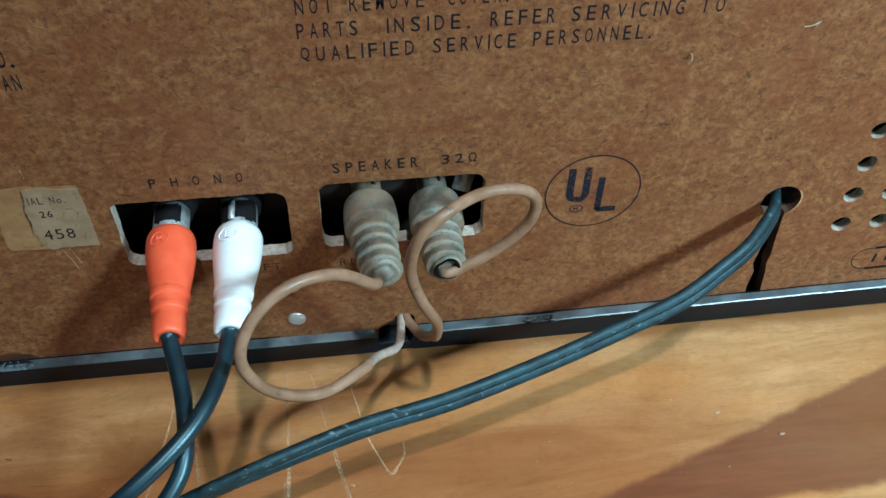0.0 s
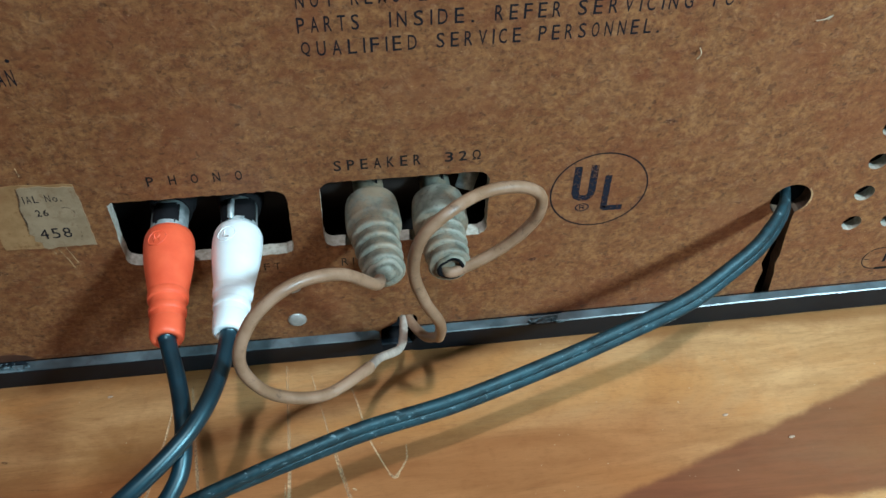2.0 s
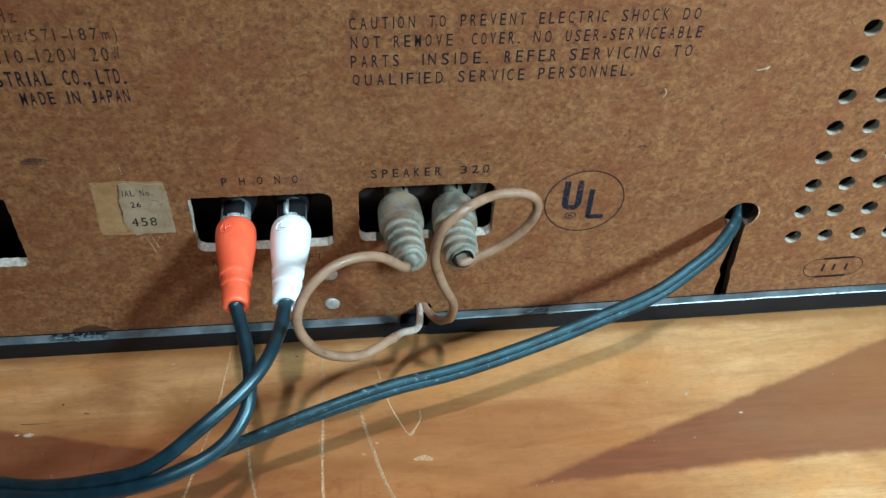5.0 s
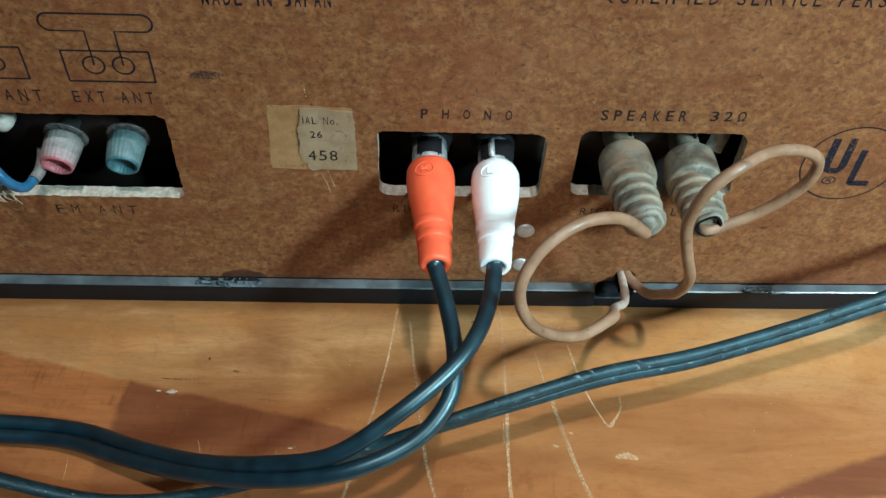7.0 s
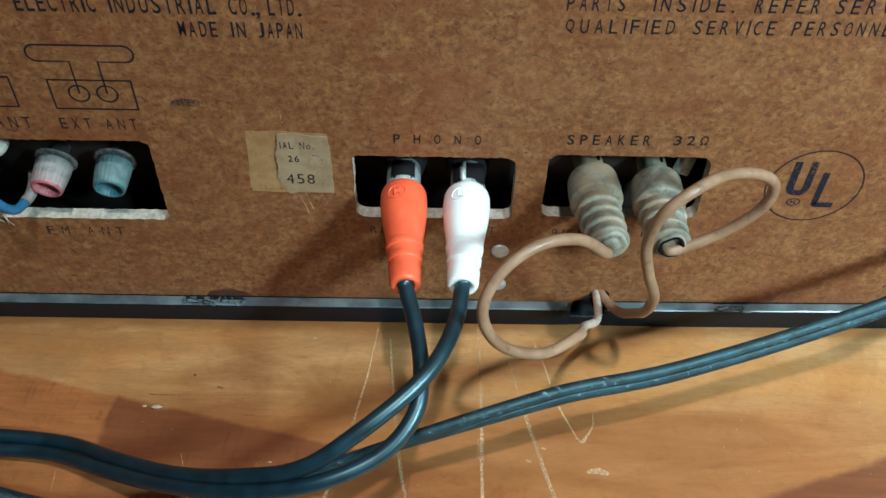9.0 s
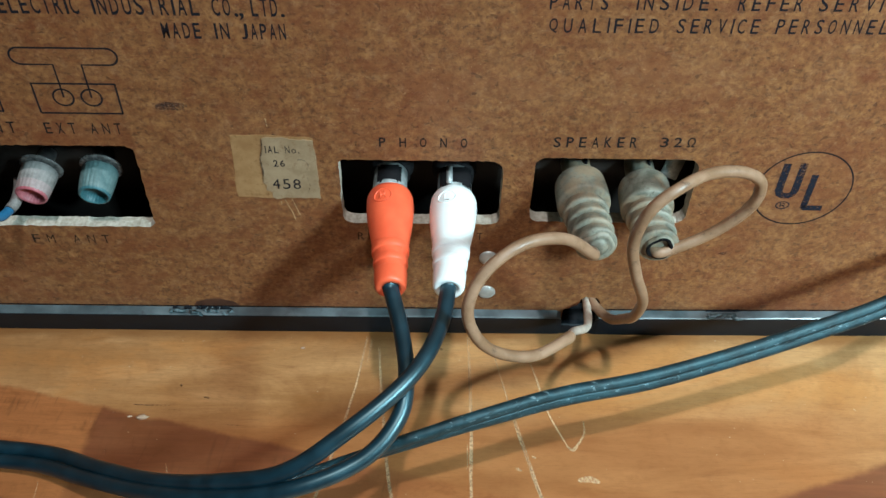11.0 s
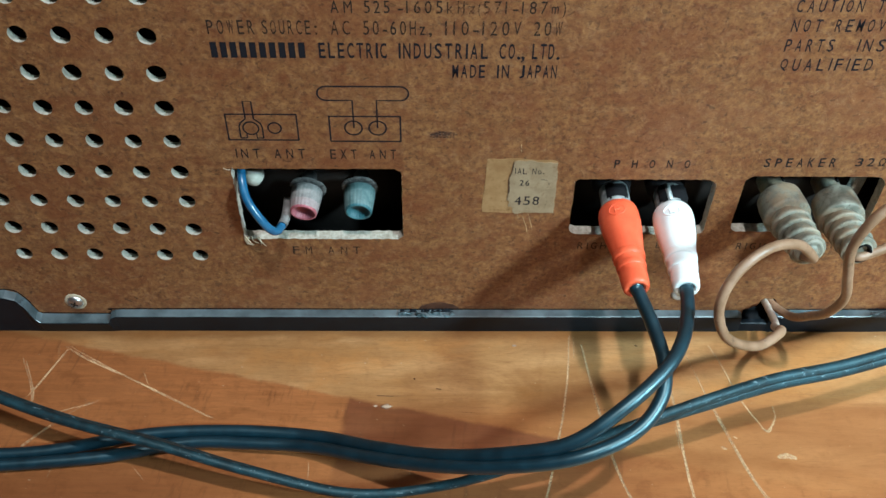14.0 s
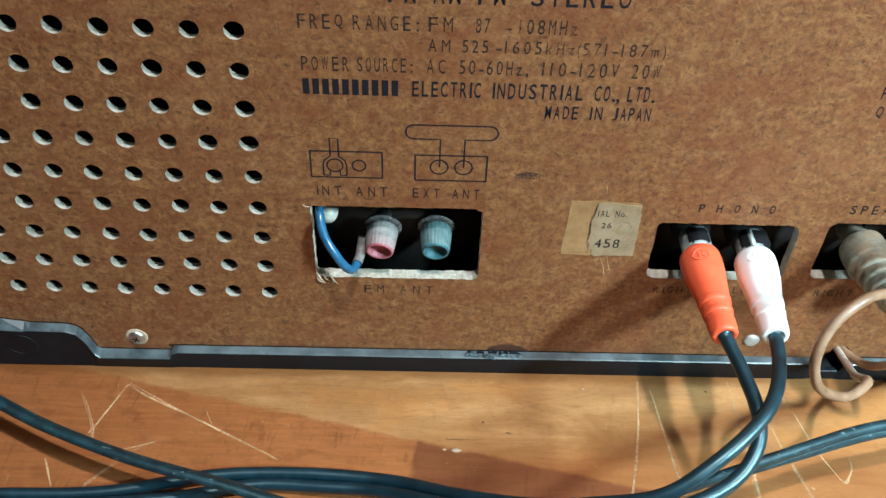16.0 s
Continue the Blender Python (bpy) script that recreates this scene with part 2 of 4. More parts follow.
def cracked_rubber():
    """Aged black rubber: bluish bloom, fine cracks across, pale dust specks."""
    n = Nodes("cracked_black_rubber")
    bloom = n.noise(210, 6, 0.68, None, 0.5)
    fine = n.noise(1100, 5, 0.7)
    colour = n.mix(n.ramp(bloom, 0.36, 0.64), (0.003, 0.011, 0.015), (0.009, 0.034, 0.045))
    crack = n.ramp(n.noise(520, 5, 0.7, n.map((0.25, 1.0, 1.0), (0, 12, 14)), 0.8), 0.60, 0.66)
    colour = n.mix(n.math("MULTIPLY", crack, 0.75), colour, (0.003, 0.006, 0.008))
    speck = n.ramp(n.noise(900, 4, 0.65, n.map((0.45, 1, 1), (0, 10, 14), (5, 1, 2)), 0.3), 0.610, 0.70)
    colour = n.mix(n.math("MULTIPLY", speck, 0.65), colour, (0.21, 0.29, 0.32))
    n.bump(n.math("SUBTRACT", n.math("ADD", fine, bloom), crack), 0.40, 0.0002)
    n.bsdf.inputs["Specular Tint"].default_value = (0.66, 0.93, 1.0, 1)
    return n.set(colour, n.math("MULTIPLY_ADD", fine, 0.30, 0.36), 0.0, 0.55)


def dusty_rubber():
    """Grey moulded rubber with worn pale edges, brown dirt, and crease shade painted in the grooves."""
    n = Nodes("dusty_grey_rubber")
    fine, cloud = n.noise(900, 6, 0.7), n.noise(160, 5, 0.65, None, 0.5)
    colour = n.mix(n.ramp(cloud, 0.34, 0.66), (0.092, 0.092, 0.070), (0.222, 0.224, 0.180))
    colour = n.mix(n.math("MULTIPLY", n.ramp(fine, 0.52, 0.68), 0.7), colour, (0.055, 0.044, 0.032))
    tan = n.ramp(n.noise(95, 5, 0.7, n.map(move=(4, 1, 2)), 0.4), 0.43, 0.60)
    colour = n.mix(n.math("MULTIPLY", tan, 0.75), colour, (0.285, 0.205, 0.128))
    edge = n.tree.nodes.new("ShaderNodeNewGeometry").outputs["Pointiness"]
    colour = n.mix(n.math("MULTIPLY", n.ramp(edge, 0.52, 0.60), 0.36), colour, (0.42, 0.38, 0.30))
    # Concave creases darkened in the colour, as shade between the ribs.
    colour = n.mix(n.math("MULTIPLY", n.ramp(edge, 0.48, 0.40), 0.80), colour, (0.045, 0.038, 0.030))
    n.bump(fine, 0.35, 0.0002)
    return n.set(colour, n.math("MULTIPLY_ADD", fine, 0.25, 0.42), 0.0, 0.4)


BOARD = hardboard()
CUT = plain("cut_fibre", (0.32, 0.285, 0.225), (0.55, 0.51, 0.43), 900, (0.7, 0.9), 0, 0.5, 0.0003, 0.2)
# Same cut fibre with the shade of slot and notch put into its colour.
CUT_SHADED = plain("shaded_cut_fibre", (0.05, 0.03, 0.02), (0.12, 0.07, 0.04), 900, (0.7, 0.9), 0, 0.5)
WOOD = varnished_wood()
INK = ink("black_ink", (0.009, 0.008, 0.010), 0.62, 0.78)
INK_FAINT = ink("faded_ink", (0.010, 0.009, 0.009), 0.58, 0.76)
INK_WORN = ink("worn_ink", (0.018, 0.013, 0.010), 0.47, 0.66)
INK_BLUE = ink("blue_black_ink", (0.010, 0.011, 0.017), 0.49, 0.66)
BLACK_PLASTIC = plain("black_plastic", (0.003, 0.005, 0.008), (0.007, 0.011, 0.015), 500, (0.42, 0.58), 0, 0.2, 0.0001, 0.22, (0.07, 0.08, 0.085), (0.70, 0.90))
# Top of the lip: lamp sheen painted as a lighter tone, with dust.
SHEEN_DUST_PLASTIC = plain("sheen_dust_plastic", (0.017, 0.032, 0.038), (0.088, 0.120, 0.132), 150, (0.32, 0.50), 0, 0.3, 0.0002, 0.95, (0.018, 0.024, 0.030), (0.54, 0.70))
SCUFF = plain("scuffed_plastic", (0.014, 0.034, 0.040), (0.125, 0.180, 0.200), 1200, (0.3, 0.6), 0, 0.6)
# Near-black for jacks; also puts the shade of slots and cabinet into colour.
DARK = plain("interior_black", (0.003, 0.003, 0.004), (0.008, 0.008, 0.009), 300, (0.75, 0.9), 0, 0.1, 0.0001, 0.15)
PHENOLIC = plain("phenolic_board", (0.008, 0.006, 0.005), (0.016, 0.012, 0.010), 400, (0.5, 0.7), 0, 0.1, 0.0001, 0.3)
WALNUT = plain("walnut_veneer", (0.06, 0.028, 0.014), (0.13, 0.065, 0.034), 90, (0.35, 0.5))
ORANGE = plain("orange_vinyl", (0.80, 0.103, 0.040), (0.90, 0.140, 0.056), 250, (0.34, 0.44), 0, 0.06, 0.0001, 0.5)
WHITE = plain("white_vinyl", (0.79, 0.87, 0.88), (0.86, 0.93, 0.93), 250, (0.32, 0.42), 0, 0.06, 0.0001, 0.5)
LEAD = plain("black_vinyl", (0.0025, 0.011, 0.018), (0.006, 0.025, 0.039), 260, (0.32, 0.44), 0, 0.05, 0.0001, 0.90, (0.05, 0.09, 0.11), (0.66, 0.90), (0.60, 0.93, 1.0))
CORD = cracked_rubber()
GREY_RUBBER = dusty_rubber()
BROWN_WIRE = plain("tan_brown_vinyl", (0.215, 0.125, 0.069), (0.335, 0.208, 0.131), 220, (0.34, 0.5), 0, 0.15, 0.0001, 0.5, (0.075, 0.042, 0.028), (0.55, 0.74))
BARE_WIRE = plain("pale_worn_vinyl", (0.33, 0.27, 0.22), (0.50, 0.43, 0.36), 500, (0.5, 0.7))
BLUE = plain("blue_vinyl", (0.010, 0.075, 0.165), (0.026, 0.130, 0.250), 300, (0.18, 0.32), 0, 0.2, 0.0001, 0.6, (0.16, 0.24, 0.30), (0.66, 0.80))
SLEEVE = plain("milky_sleeve", (0.45, 0.44, 0.36), (0.62, 0.61, 0.53), 500, (0.4, 0.6))
METAL = plain("dull_nickel", (0.42, 0.43, 0.42), (0.68, 0.69, 0.68), 700, (0.28, 0.45), 1.0, 0.15)
SHELL_METAL = plain("tinned_metal", (0.19, 0.22, 0.22), (0.44, 0.49, 0.49), 700, (0.35, 0.5), 0.4, 0.15)
RIVET = plain("aluminium", (0.40, 0.43, 0.42), (0.56, 0.59, 0.57), 500, (0.35, 0.5), 0.35, 0.2)
FROST = plain("frosted_plastic", (0.155, 0.150, 0.145), (0.29, 0.28, 0.265), 700, (0.4, 0.55), 0, 0.2)
PINK_FROST = plain("frosted_pink_plastic", (0.24, 0.185, 0.180), (0.36, 0.295, 0.285), 700, (0.4, 0.55), 0, 0.2)
PINK = plain("pink_plastic", (0.34, 0.085, 0.105), (0.46, 0.15, 0.17), 500, (0.4, 0.5))
CLEAR = plain("clear_plastic", (0.06, 0.06, 0.06), (0.13, 0.13, 0.125), 700, (0.2, 0.35), 0, 0.2)
TEAL = plain("teal_plastic", (0.022, 0.095, 0.115), (0.045, 0.150, 0.170), 500, (0.4, 0.5))
TEAL_FROST = plain("frosted_teal_plastic", (0.070, 0.135, 0.138), (0.14, 0.215, 0.215), 700, (0.4, 0.55), 0, 0.2)
GLUE = plain("yellowed_paper", (0.255, 0.132, 0.051), (0.350, 0.202, 0.087), 250, (0.6, 0.8), 0, 0.3, 0.0001, 0.3, (0.22, 0.105, 0.038), (0.52, 0.70))
WASHER = plain("pale_worn_board", (0.36, 0.27, 0.17), (0.52, 0.43, 0.31), 700, (0.5, 0.7), 0, 0.3, 0.0001, 0.4)
PAPER = plain("aged_paper", (0.235, 0.158, 0.087), (0.335, 0.240, 0.143), 250, (0.65, 0.85), 0, 0.3, 0.0001, 0.3, (0.19, 0.105, 0.048), (0.50, 0.72))
SCRATCH = ink("pale_scratch", (0.46, 0.300, 0.165), 0.34, 0.70)
CRUMB = plain("pale_crumb", (0.31, 0.195, 0.125), (0.46, 0.325, 0.220), 1200, (0.7, 0.9))
STAIN = ink("dark_stain", (0.045, 0.027, 0.022), 0.32, 0.60)
WALL = plain("wall_paint", (0.52, 0.47, 0.40), (0.60, 0.55, 0.48), 6, (0.7, 0.9), 0, 0.1, 0.001)
CEILING = plain("ceiling_paint", (0.70, 0.68, 0.64), (0.78, 0.76, 0.72), 6, (0.8, 0.9), 0, 0.1, 0.001)
FLOORING = plain("floor_boards", (0.16, 0.09, 0.05), (0.26, 0.15, 0.08), 9, (0.4, 0.6))
GLOW = Nodes("lit_diffuser").mat
GLOW.node_tree.nodes["Principled BSDF"].inputs["Emission Color"].default_value = (1, 0.93, 0.84, 1)
GLOW.node_tree.nodes["Principled BSDF"].inputs["Emission Strength"].default_value = 4.0


# ---- mesh helpers (all in millimetres) ----
def part(name, bm, mats, parent=None, label="", smooth=True):
    """Links a bmesh, given in millimetres, as one mesh object."""
    bm.normal_update()
    for v in bm.verts:
        v.co *= MM
    data = bpy.data.meshes.new(name)
    bm.to_mesh(data)
    bm.free()
    for m in mats if isinstance(mats, (list, tuple)) else [mats]:
        data.materials.append(m)
    for p in data.polygons:
        p.use_smooth = smooth
    ob = new(name, data)
    if parent is not None:
        ob.parent = parent
    if label:
        ob["label"] = label
    return ob


def thing(name, label, category, group="", kind="", at=(0, 0, 0)):
    """An Empty at the thing's base; its parts keep world millimetres through its inverse."""
    ob = new(name)
    ob.empty_display_size = 0.01
    ob.location = [c * MM for c in at]
    return tagged(ob, label, category, group, kind)


def under_thing(ob, parent):
    """Hangs a part under a thing or part whose origin is not the world's."""
    ob.parent = parent
    ob.matrix_parent_inverse = Matrix.Translation([-c for c in parent.location])
    return ob


def flow(points, steps=8):
    """A smooth line through the points."""
    p = [Vector(q) for q in points]
    p = [2 * p[0] - p[1], *p, 2 * p[-1] - p[-2]]
    out = []
    for a, b, c, d in zip(p, p[1:], p[2:], p[3:]):
        for k in range(steps):
            u = k / steps
            out.append(0.5 * (2 * b + (c - a) * u + (2 * a - 5 * b + 4 * c - d) * u * u + (3 * b - a - 3 * c + d) * u ** 3))
    return out + [p[-2]]


def circle(r, n=12):
    return [(r * math.cos(2 * math.pi * k / n), r * math.sin(2 * math.pi * k / n)) for k in range(n)]


def sweep(line, section, bm=None, twist=0.0, widths=None, caps=True, index=0):
    """Draws a section (across, up) along a line, with its up kept near the world's."""
    bm = bm or bmesh.new()
    rings, side = [], None
    for i, p in enumerate(line):
        way = (line[min(i + 1, len(line) - 1)] - line[max(i - 1, 0)]).normalized()
        if side is None:
            side = way.cross(Vector((0, 0, 1)))
            if side.length < 1e-3:
                side = Vector((1, 0, 0))
        side = (side - way * side.dot(way)).normalized()
        up = side.cross(way)
        a = radians(twist(i / (len(line) - 1)) if callable(twist) else twist)
        w = widths(i / (len(line) - 1)) if widths else 1.0
        s, u = side * math.cos(a) + up * math.sin(a), up * math.cos(a) - side * math.sin(a)
        rings.append([bm.verts.new(p + (s * x + u * y) * w) for x, y in section])
    n = len(section)
    for a, b in zip(rings, rings[1:]):
        for k in range(n):
            bm.faces.new((a[k], a[(k + 1) % n], b[(k + 1) % n], b[k])).material_index = index
    if caps:
        bm.faces.new(rings[0]).material_index = index
        bm.faces.new(rings[-1][::-1]).material_index = index
    return bm


def turned(profile, base, tip, n=28, bm=None, wobble=0.0, index=None, lobes=0, lobe_depth=0.0):
    """A turned body: (distance along the axis, radius) from base towards tip. index: material by profile step."""
    bm = bm or bmesh.new()
    base, way = Vector(base), (Vector(tip) - Vector(base)).normalized()
    side = way.cross(Vector((0, 0, 1))).normalized()
    up = side.cross(way)
    rings = []
    for j, (s, r) in enumerate(profile):
        ring = []
        for k in range(n):
            a = 2 * math.pi * k / n
            rr = r * (1 + wobble * noise.noise(Vector((math.cos(a) * 1.3, math.sin(a) * 1.3, s * 0.4)))) + (lobe_depth * math.cos(lobes * a) if lobes else 0)
            ring.append(bm.verts.new(base + way * s + (side * math.cos(a) + up * math.sin(a)) * max(rr, 0.01)))
        rings.append(ring)
    for j, (a, b) in enumerate(zip(rings, rings[1:])):
        for k in range(n):
            f = bm.faces.new((a[k], b[k], b[(k + 1) % n], a[(k + 1) % n]))
            f.material_index = index(j) if index else 0
    bm.faces.new(rings[0])
    f = bm.faces.new(rings[-1][::-1])
    f.material_index = index(len(rings) - 2) if index else 0
    bmesh.ops.recalc_face_normals(bm, faces=bm.faces)
    return bm


def block(x0, x1, y0, y1, z0, z1, bevel=0.0, bm=None):
    bm = bm or bmesh.new()
    m = Matrix.LocRotScale(((x0 + x1) / 2, (y0 + y1) / 2, (z0 + z1) / 2), None, (x1 - x0, y1 - y0, z1 - z0))
    made = bmesh.ops.create_cube(bm, size=1, matrix=m)
    if bevel:
        edges = {e for v in made["verts"] for e in v.link_edges}
        bmesh.ops.bevel(bm, geom=list(edges), offset=bevel, segments=2, affect="EDGES")
    return bm


def ribbon(points, width, y=-0.06, bm=None, closed=False, flat=False, taper=False):
    """A thin printed or scratched line on the panel (x, z), or on the table (x, y) where flat."""
    bm = bm or bmesh.new()
    p = [Vector(q) for q in points]
    n, pairs = len(p), []
    for i, q in enumerate(p):
        a, b = (p[i - 1], p[(i + 1) % n]) if closed else (p[max(i - 1, 0)], p[min(i + 1, n - 1)])
        d = (b - a).normalized()
        w = width * (0.35 + 0.65 * math.sin(math.pi * (0.06 + 0.88 * i / max(n - 1, 1)))) if taper else width
        o = Vector((-d.y, d.x)) * w / 2
        pairs.append([bm.verts.new((v.x, v.y, y) if flat else (v.x, y, v.y)) for v in (q + o, q - o)])
    for a, b in zip(pairs, pairs[1:] + (pairs[:1] if closed else [])):
        bm.faces.new((a[0], a[1], b[1], b[0]) if flat else (a[0], b[0], b[1], a[1]))
    bmesh.ops.recalc_face_normals(bm, faces=bm.faces)
    return bm


def arc(cx, cz, r, a0=0, a1=360, n=28, rz=None):
    return [(cx + r * math.cos(radians(a0 + (a1 - a0) * k / n)), cz + (rz or r) * math.sin(radians(a0 + (a1 - a0) * k / n))) for k in range(n + 1)]


def fill(outlines, y0, y1):
    """A sheet with holes: the first outline (x, z) is its rim, the others are cut out; from y0 back to y1."""
    flat, edges = [], []
    for pts in outlines:
        k, n = len(flat), len(pts)
        flat += [Vector(q) for q in pts]
        edges += [(k + a, k + (a + 1) % n) for a in range(n)]
    verts, _, faces = geometry.delaunay_2d_cdt(flat, edges, [], 0, 1e-5)[:3]
    a, b = (np.array([flat[e[k]][:] for e in edges]) for k in (0, 1))
    inner = []
    for f in faces:
        mid = sum((verts[k] for k in f), Vector((0, 0))) / len(f)
        cut = (a[:, 1] > mid.y) != (b[:, 1] > mid.y)
        p, q = a[cut], b[cut]
        if np.count_nonzero(p[:, 0] + (mid.y - p[:, 1]) / (q[:, 1] - p[:, 1]) * (q[:, 0] - p[:, 0]) > mid.x) % 2:
            inner.append(list(f))
    faces = inner
    bm, near, far, sides = bmesh.new(), [], [], {}
    for v in verts:
        near.append(bm.verts.new((v.x, y0, v.y)))
        far.append(bm.verts.new((v.x, y1, v.y)))
    for f in faces:
        bm.faces.new([near[k] for k in f])
        bm.faces.new([far[k] for k in f[::-1]])
        for a, b in zip(f, list(f[1:]) + [f[0]]):
            sides[a, b] = True
    for a, b in sides:
        if (b, a) not in sides:
            bm.faces.new((near[a], far[a], far[b], near[b]))
    bmesh.ops.recalc_face_normals(bm, faces=bm.faces)
    return bm


GLYPHS = {}


def glyph(c, bold):
    """The flat outline mesh of one character, as vertices and faces."""
    if (c, bold) not in GLYPHS:
        data = bpy.data.curves.new("glyph", "FONT")
        data.body, data.offset, data.resolution_u = c, bold, 3
        ob = new("glyph", data)
        mesh = bpy.data.meshes.new_from_object(ob.evaluated_get(bpy.context.evaluated_depsgraph_get()))
        bpy.data.objects.remove(ob)
        GLYPHS[c, bold] = [tuple(v.co[:2]) for v in mesh.vertices], [tuple(p.vertices) for p in mesh.polygons]
        bpy.data.meshes.remove(mesh)
    return GLYPHS[c, bold]


def lettering(name, text, x0, x1, z0, z1, mat, parent, y=-0.05, bold=0.0, wide=0.60, turn=0.0, label=""):
    """Condensed capitals set at an even pitch between x0 and x1, z0 and z1. wide: a letter's width to its pitch."""
    slim = {c: 0.45 for c in "I.,:'1()-"} | {" ": 0.75, "-": 0.8, "1": 0.7}
    steps = [slim.get(c, 1.0) for c in text]
    pitch = (x1 - x0) / (sum(steps) - (1 - wide) * steps[-1])
    bm, at, s = bmesh.new(), 0.0, math.sin(radians(turn))
    for c, step in zip(text, steps):
        if c != " ":
            verts, faces = glyph(c, bold)
            lo, hi = min(v[0] for v in verts), max(v[0] for v in verts)
            full = pitch * wide * (step if c in "-1()" else 1.0)
            w = full if c not in "I.,:'1" else (hi - lo) / 0.729 * (z1 - z0) * (0.75 if c in "I1" else 1.0)
            row = []
            top, foot = max(v[1] for v in verts), min(v[1] for v in verts)
            for vx, vy in verts:
                if c.isupper() or c.isdigit():
                    vy = (vy - foot) / (top - foot) * 0.729
                u = at + (vx - lo) / (hi - lo) * w
                h = vy / 0.729 * (z1 - z0)
                row.append(bm.verts.new((x0 + u - s * h, y, z0 + h + s * u)))
            for f in faces:
                bm.faces.new([row[k] for k in f])
        at += pitch * step
    bmesh.ops.recalc_face_normals(bm, faces=bm.faces)
    for f in bm.faces:
        if f.normal.y > 0:
            f.normal_flip()
    return part(name, bm, mat, parent, label or f"printed words {text.strip()}", smooth=False)


def ragged(points, amount, rnd, step=1.2):
    """An outline with a frayed edge."""
    out = []
    for (x0, z0), (x1, z1) in zip(points, points[1:] + points[:1]):
        n = max(1, int(math.hypot(x1 - x0, z1 - z0) / step))
        for k in range(n):
            u = k / n
            out.append((x0 + (x1 - x0) * u + rnd.uniform(-amount, amount), z0 + (z1 - z0) * u + rnd.uniform(-amount, amount)))
    return out


def rounded(x0, x1, z0, z1, radii):
    """A rounded opening; radii from the lower left, anticlockwise."""
    out = []
    for cx, cz, r, a in ((x0, z0, radii[0], 180), (x1, z0, radii[1], 270), (x1, z1, radii[2], 0), (x0, z1, radii[3], 90)):
        ox, oz = (r if cx == x0 else -r), (r if cz == z0 else -r)
        out += arc(cx + ox, cz + oz, r, a, a + 90, 6)
    return out


# ---- the room round the table ----
def room():
    lo, hi, front, back, bottom, top = -2400, 2600, -2600, 1500, -740, 1760
    tagged(part("floor", block(lo, hi, front, back, bottom - 60, bottom), FLOORING), "brown boarded floor of a dim room", "floor", kind="structure")
    tagged(part("ceiling", block(lo, hi, front, back, top, top + 80), CEILING), "plain off-white painted ceiling", "ceiling", kind="structure")
    for name, box in (("wall_north", (lo, hi, back, back + 100)), ("wall_south", (lo, hi, front - 100, front)), ("wall_west", (lo - 100, lo, front, back)), ("wall_east", (hi, hi + 100, front, back))):
        tagged(part(name, block(*box, bottom, top), WALL), "plain cream painted room wall", "wall", kind="structure")
    x, y, z = [c / MM for c in OVERHEAD]
    light = thing("ceiling_light", "round ceiling light with a white rim, switched on", "ceiling light", at=(x, y, top))
    under_thing(part("rim", turned([(0, 84), (top - z - 8, 84), (top - z - 8, 74), (6, 74)], (x, y, top), (x, y, top - 1)), CEILING), light)
    under_thing(part("diffuser", turned([(0, 70), (6, 70), (6.5, 66)], (x, y, z + 22), (x, y, z)), GLOW), light)


def desk_lamp():
    """A lamp on the table, out of view, whose light throws the shadows across the panel."""
    x, y, z = [c / MM for c in DESK]
    way = (Vector((20, 0, 30)) - Vector((x, y, z))).normalized()
    head = Vector((x, y, z)) - way * 4
    light = thing("desk_lamp", "dark metal desk lamp standing on the table, switched on", "desk lamp", at=(x + 90, y - 70, 0))
    under_thing(part("base", turned([(0, 80), (14, 80), (18, 74), (19, 8)], (x + 90, y - 70, 0), (x + 90, y - 70, 10), 40), BLACK_PLASTIC), light)
    under_thing(part("arm", sweep(flow([(x + 90, y - 70, 15), (x + 110, y - 84, 300), (x + 70, y - 54, z + 60), head - way * 50], 8), circle(6, 12)), BLACK_PLASTIC), light)
    under_thing(part("shade", turned([(0, 16), (20, 30), (52, 60), (54, 60), (22, 28), (4, 12)], head - way * 50, head, 36), BLACK_PLASTIC), light)
    under_thing(part("bulb", turned([(0, 8), (10, 24), (26, 30), (36, 22), (40, 4)], head - way * 46, head, 24), GLOW), light)


room()
desk_lamp()


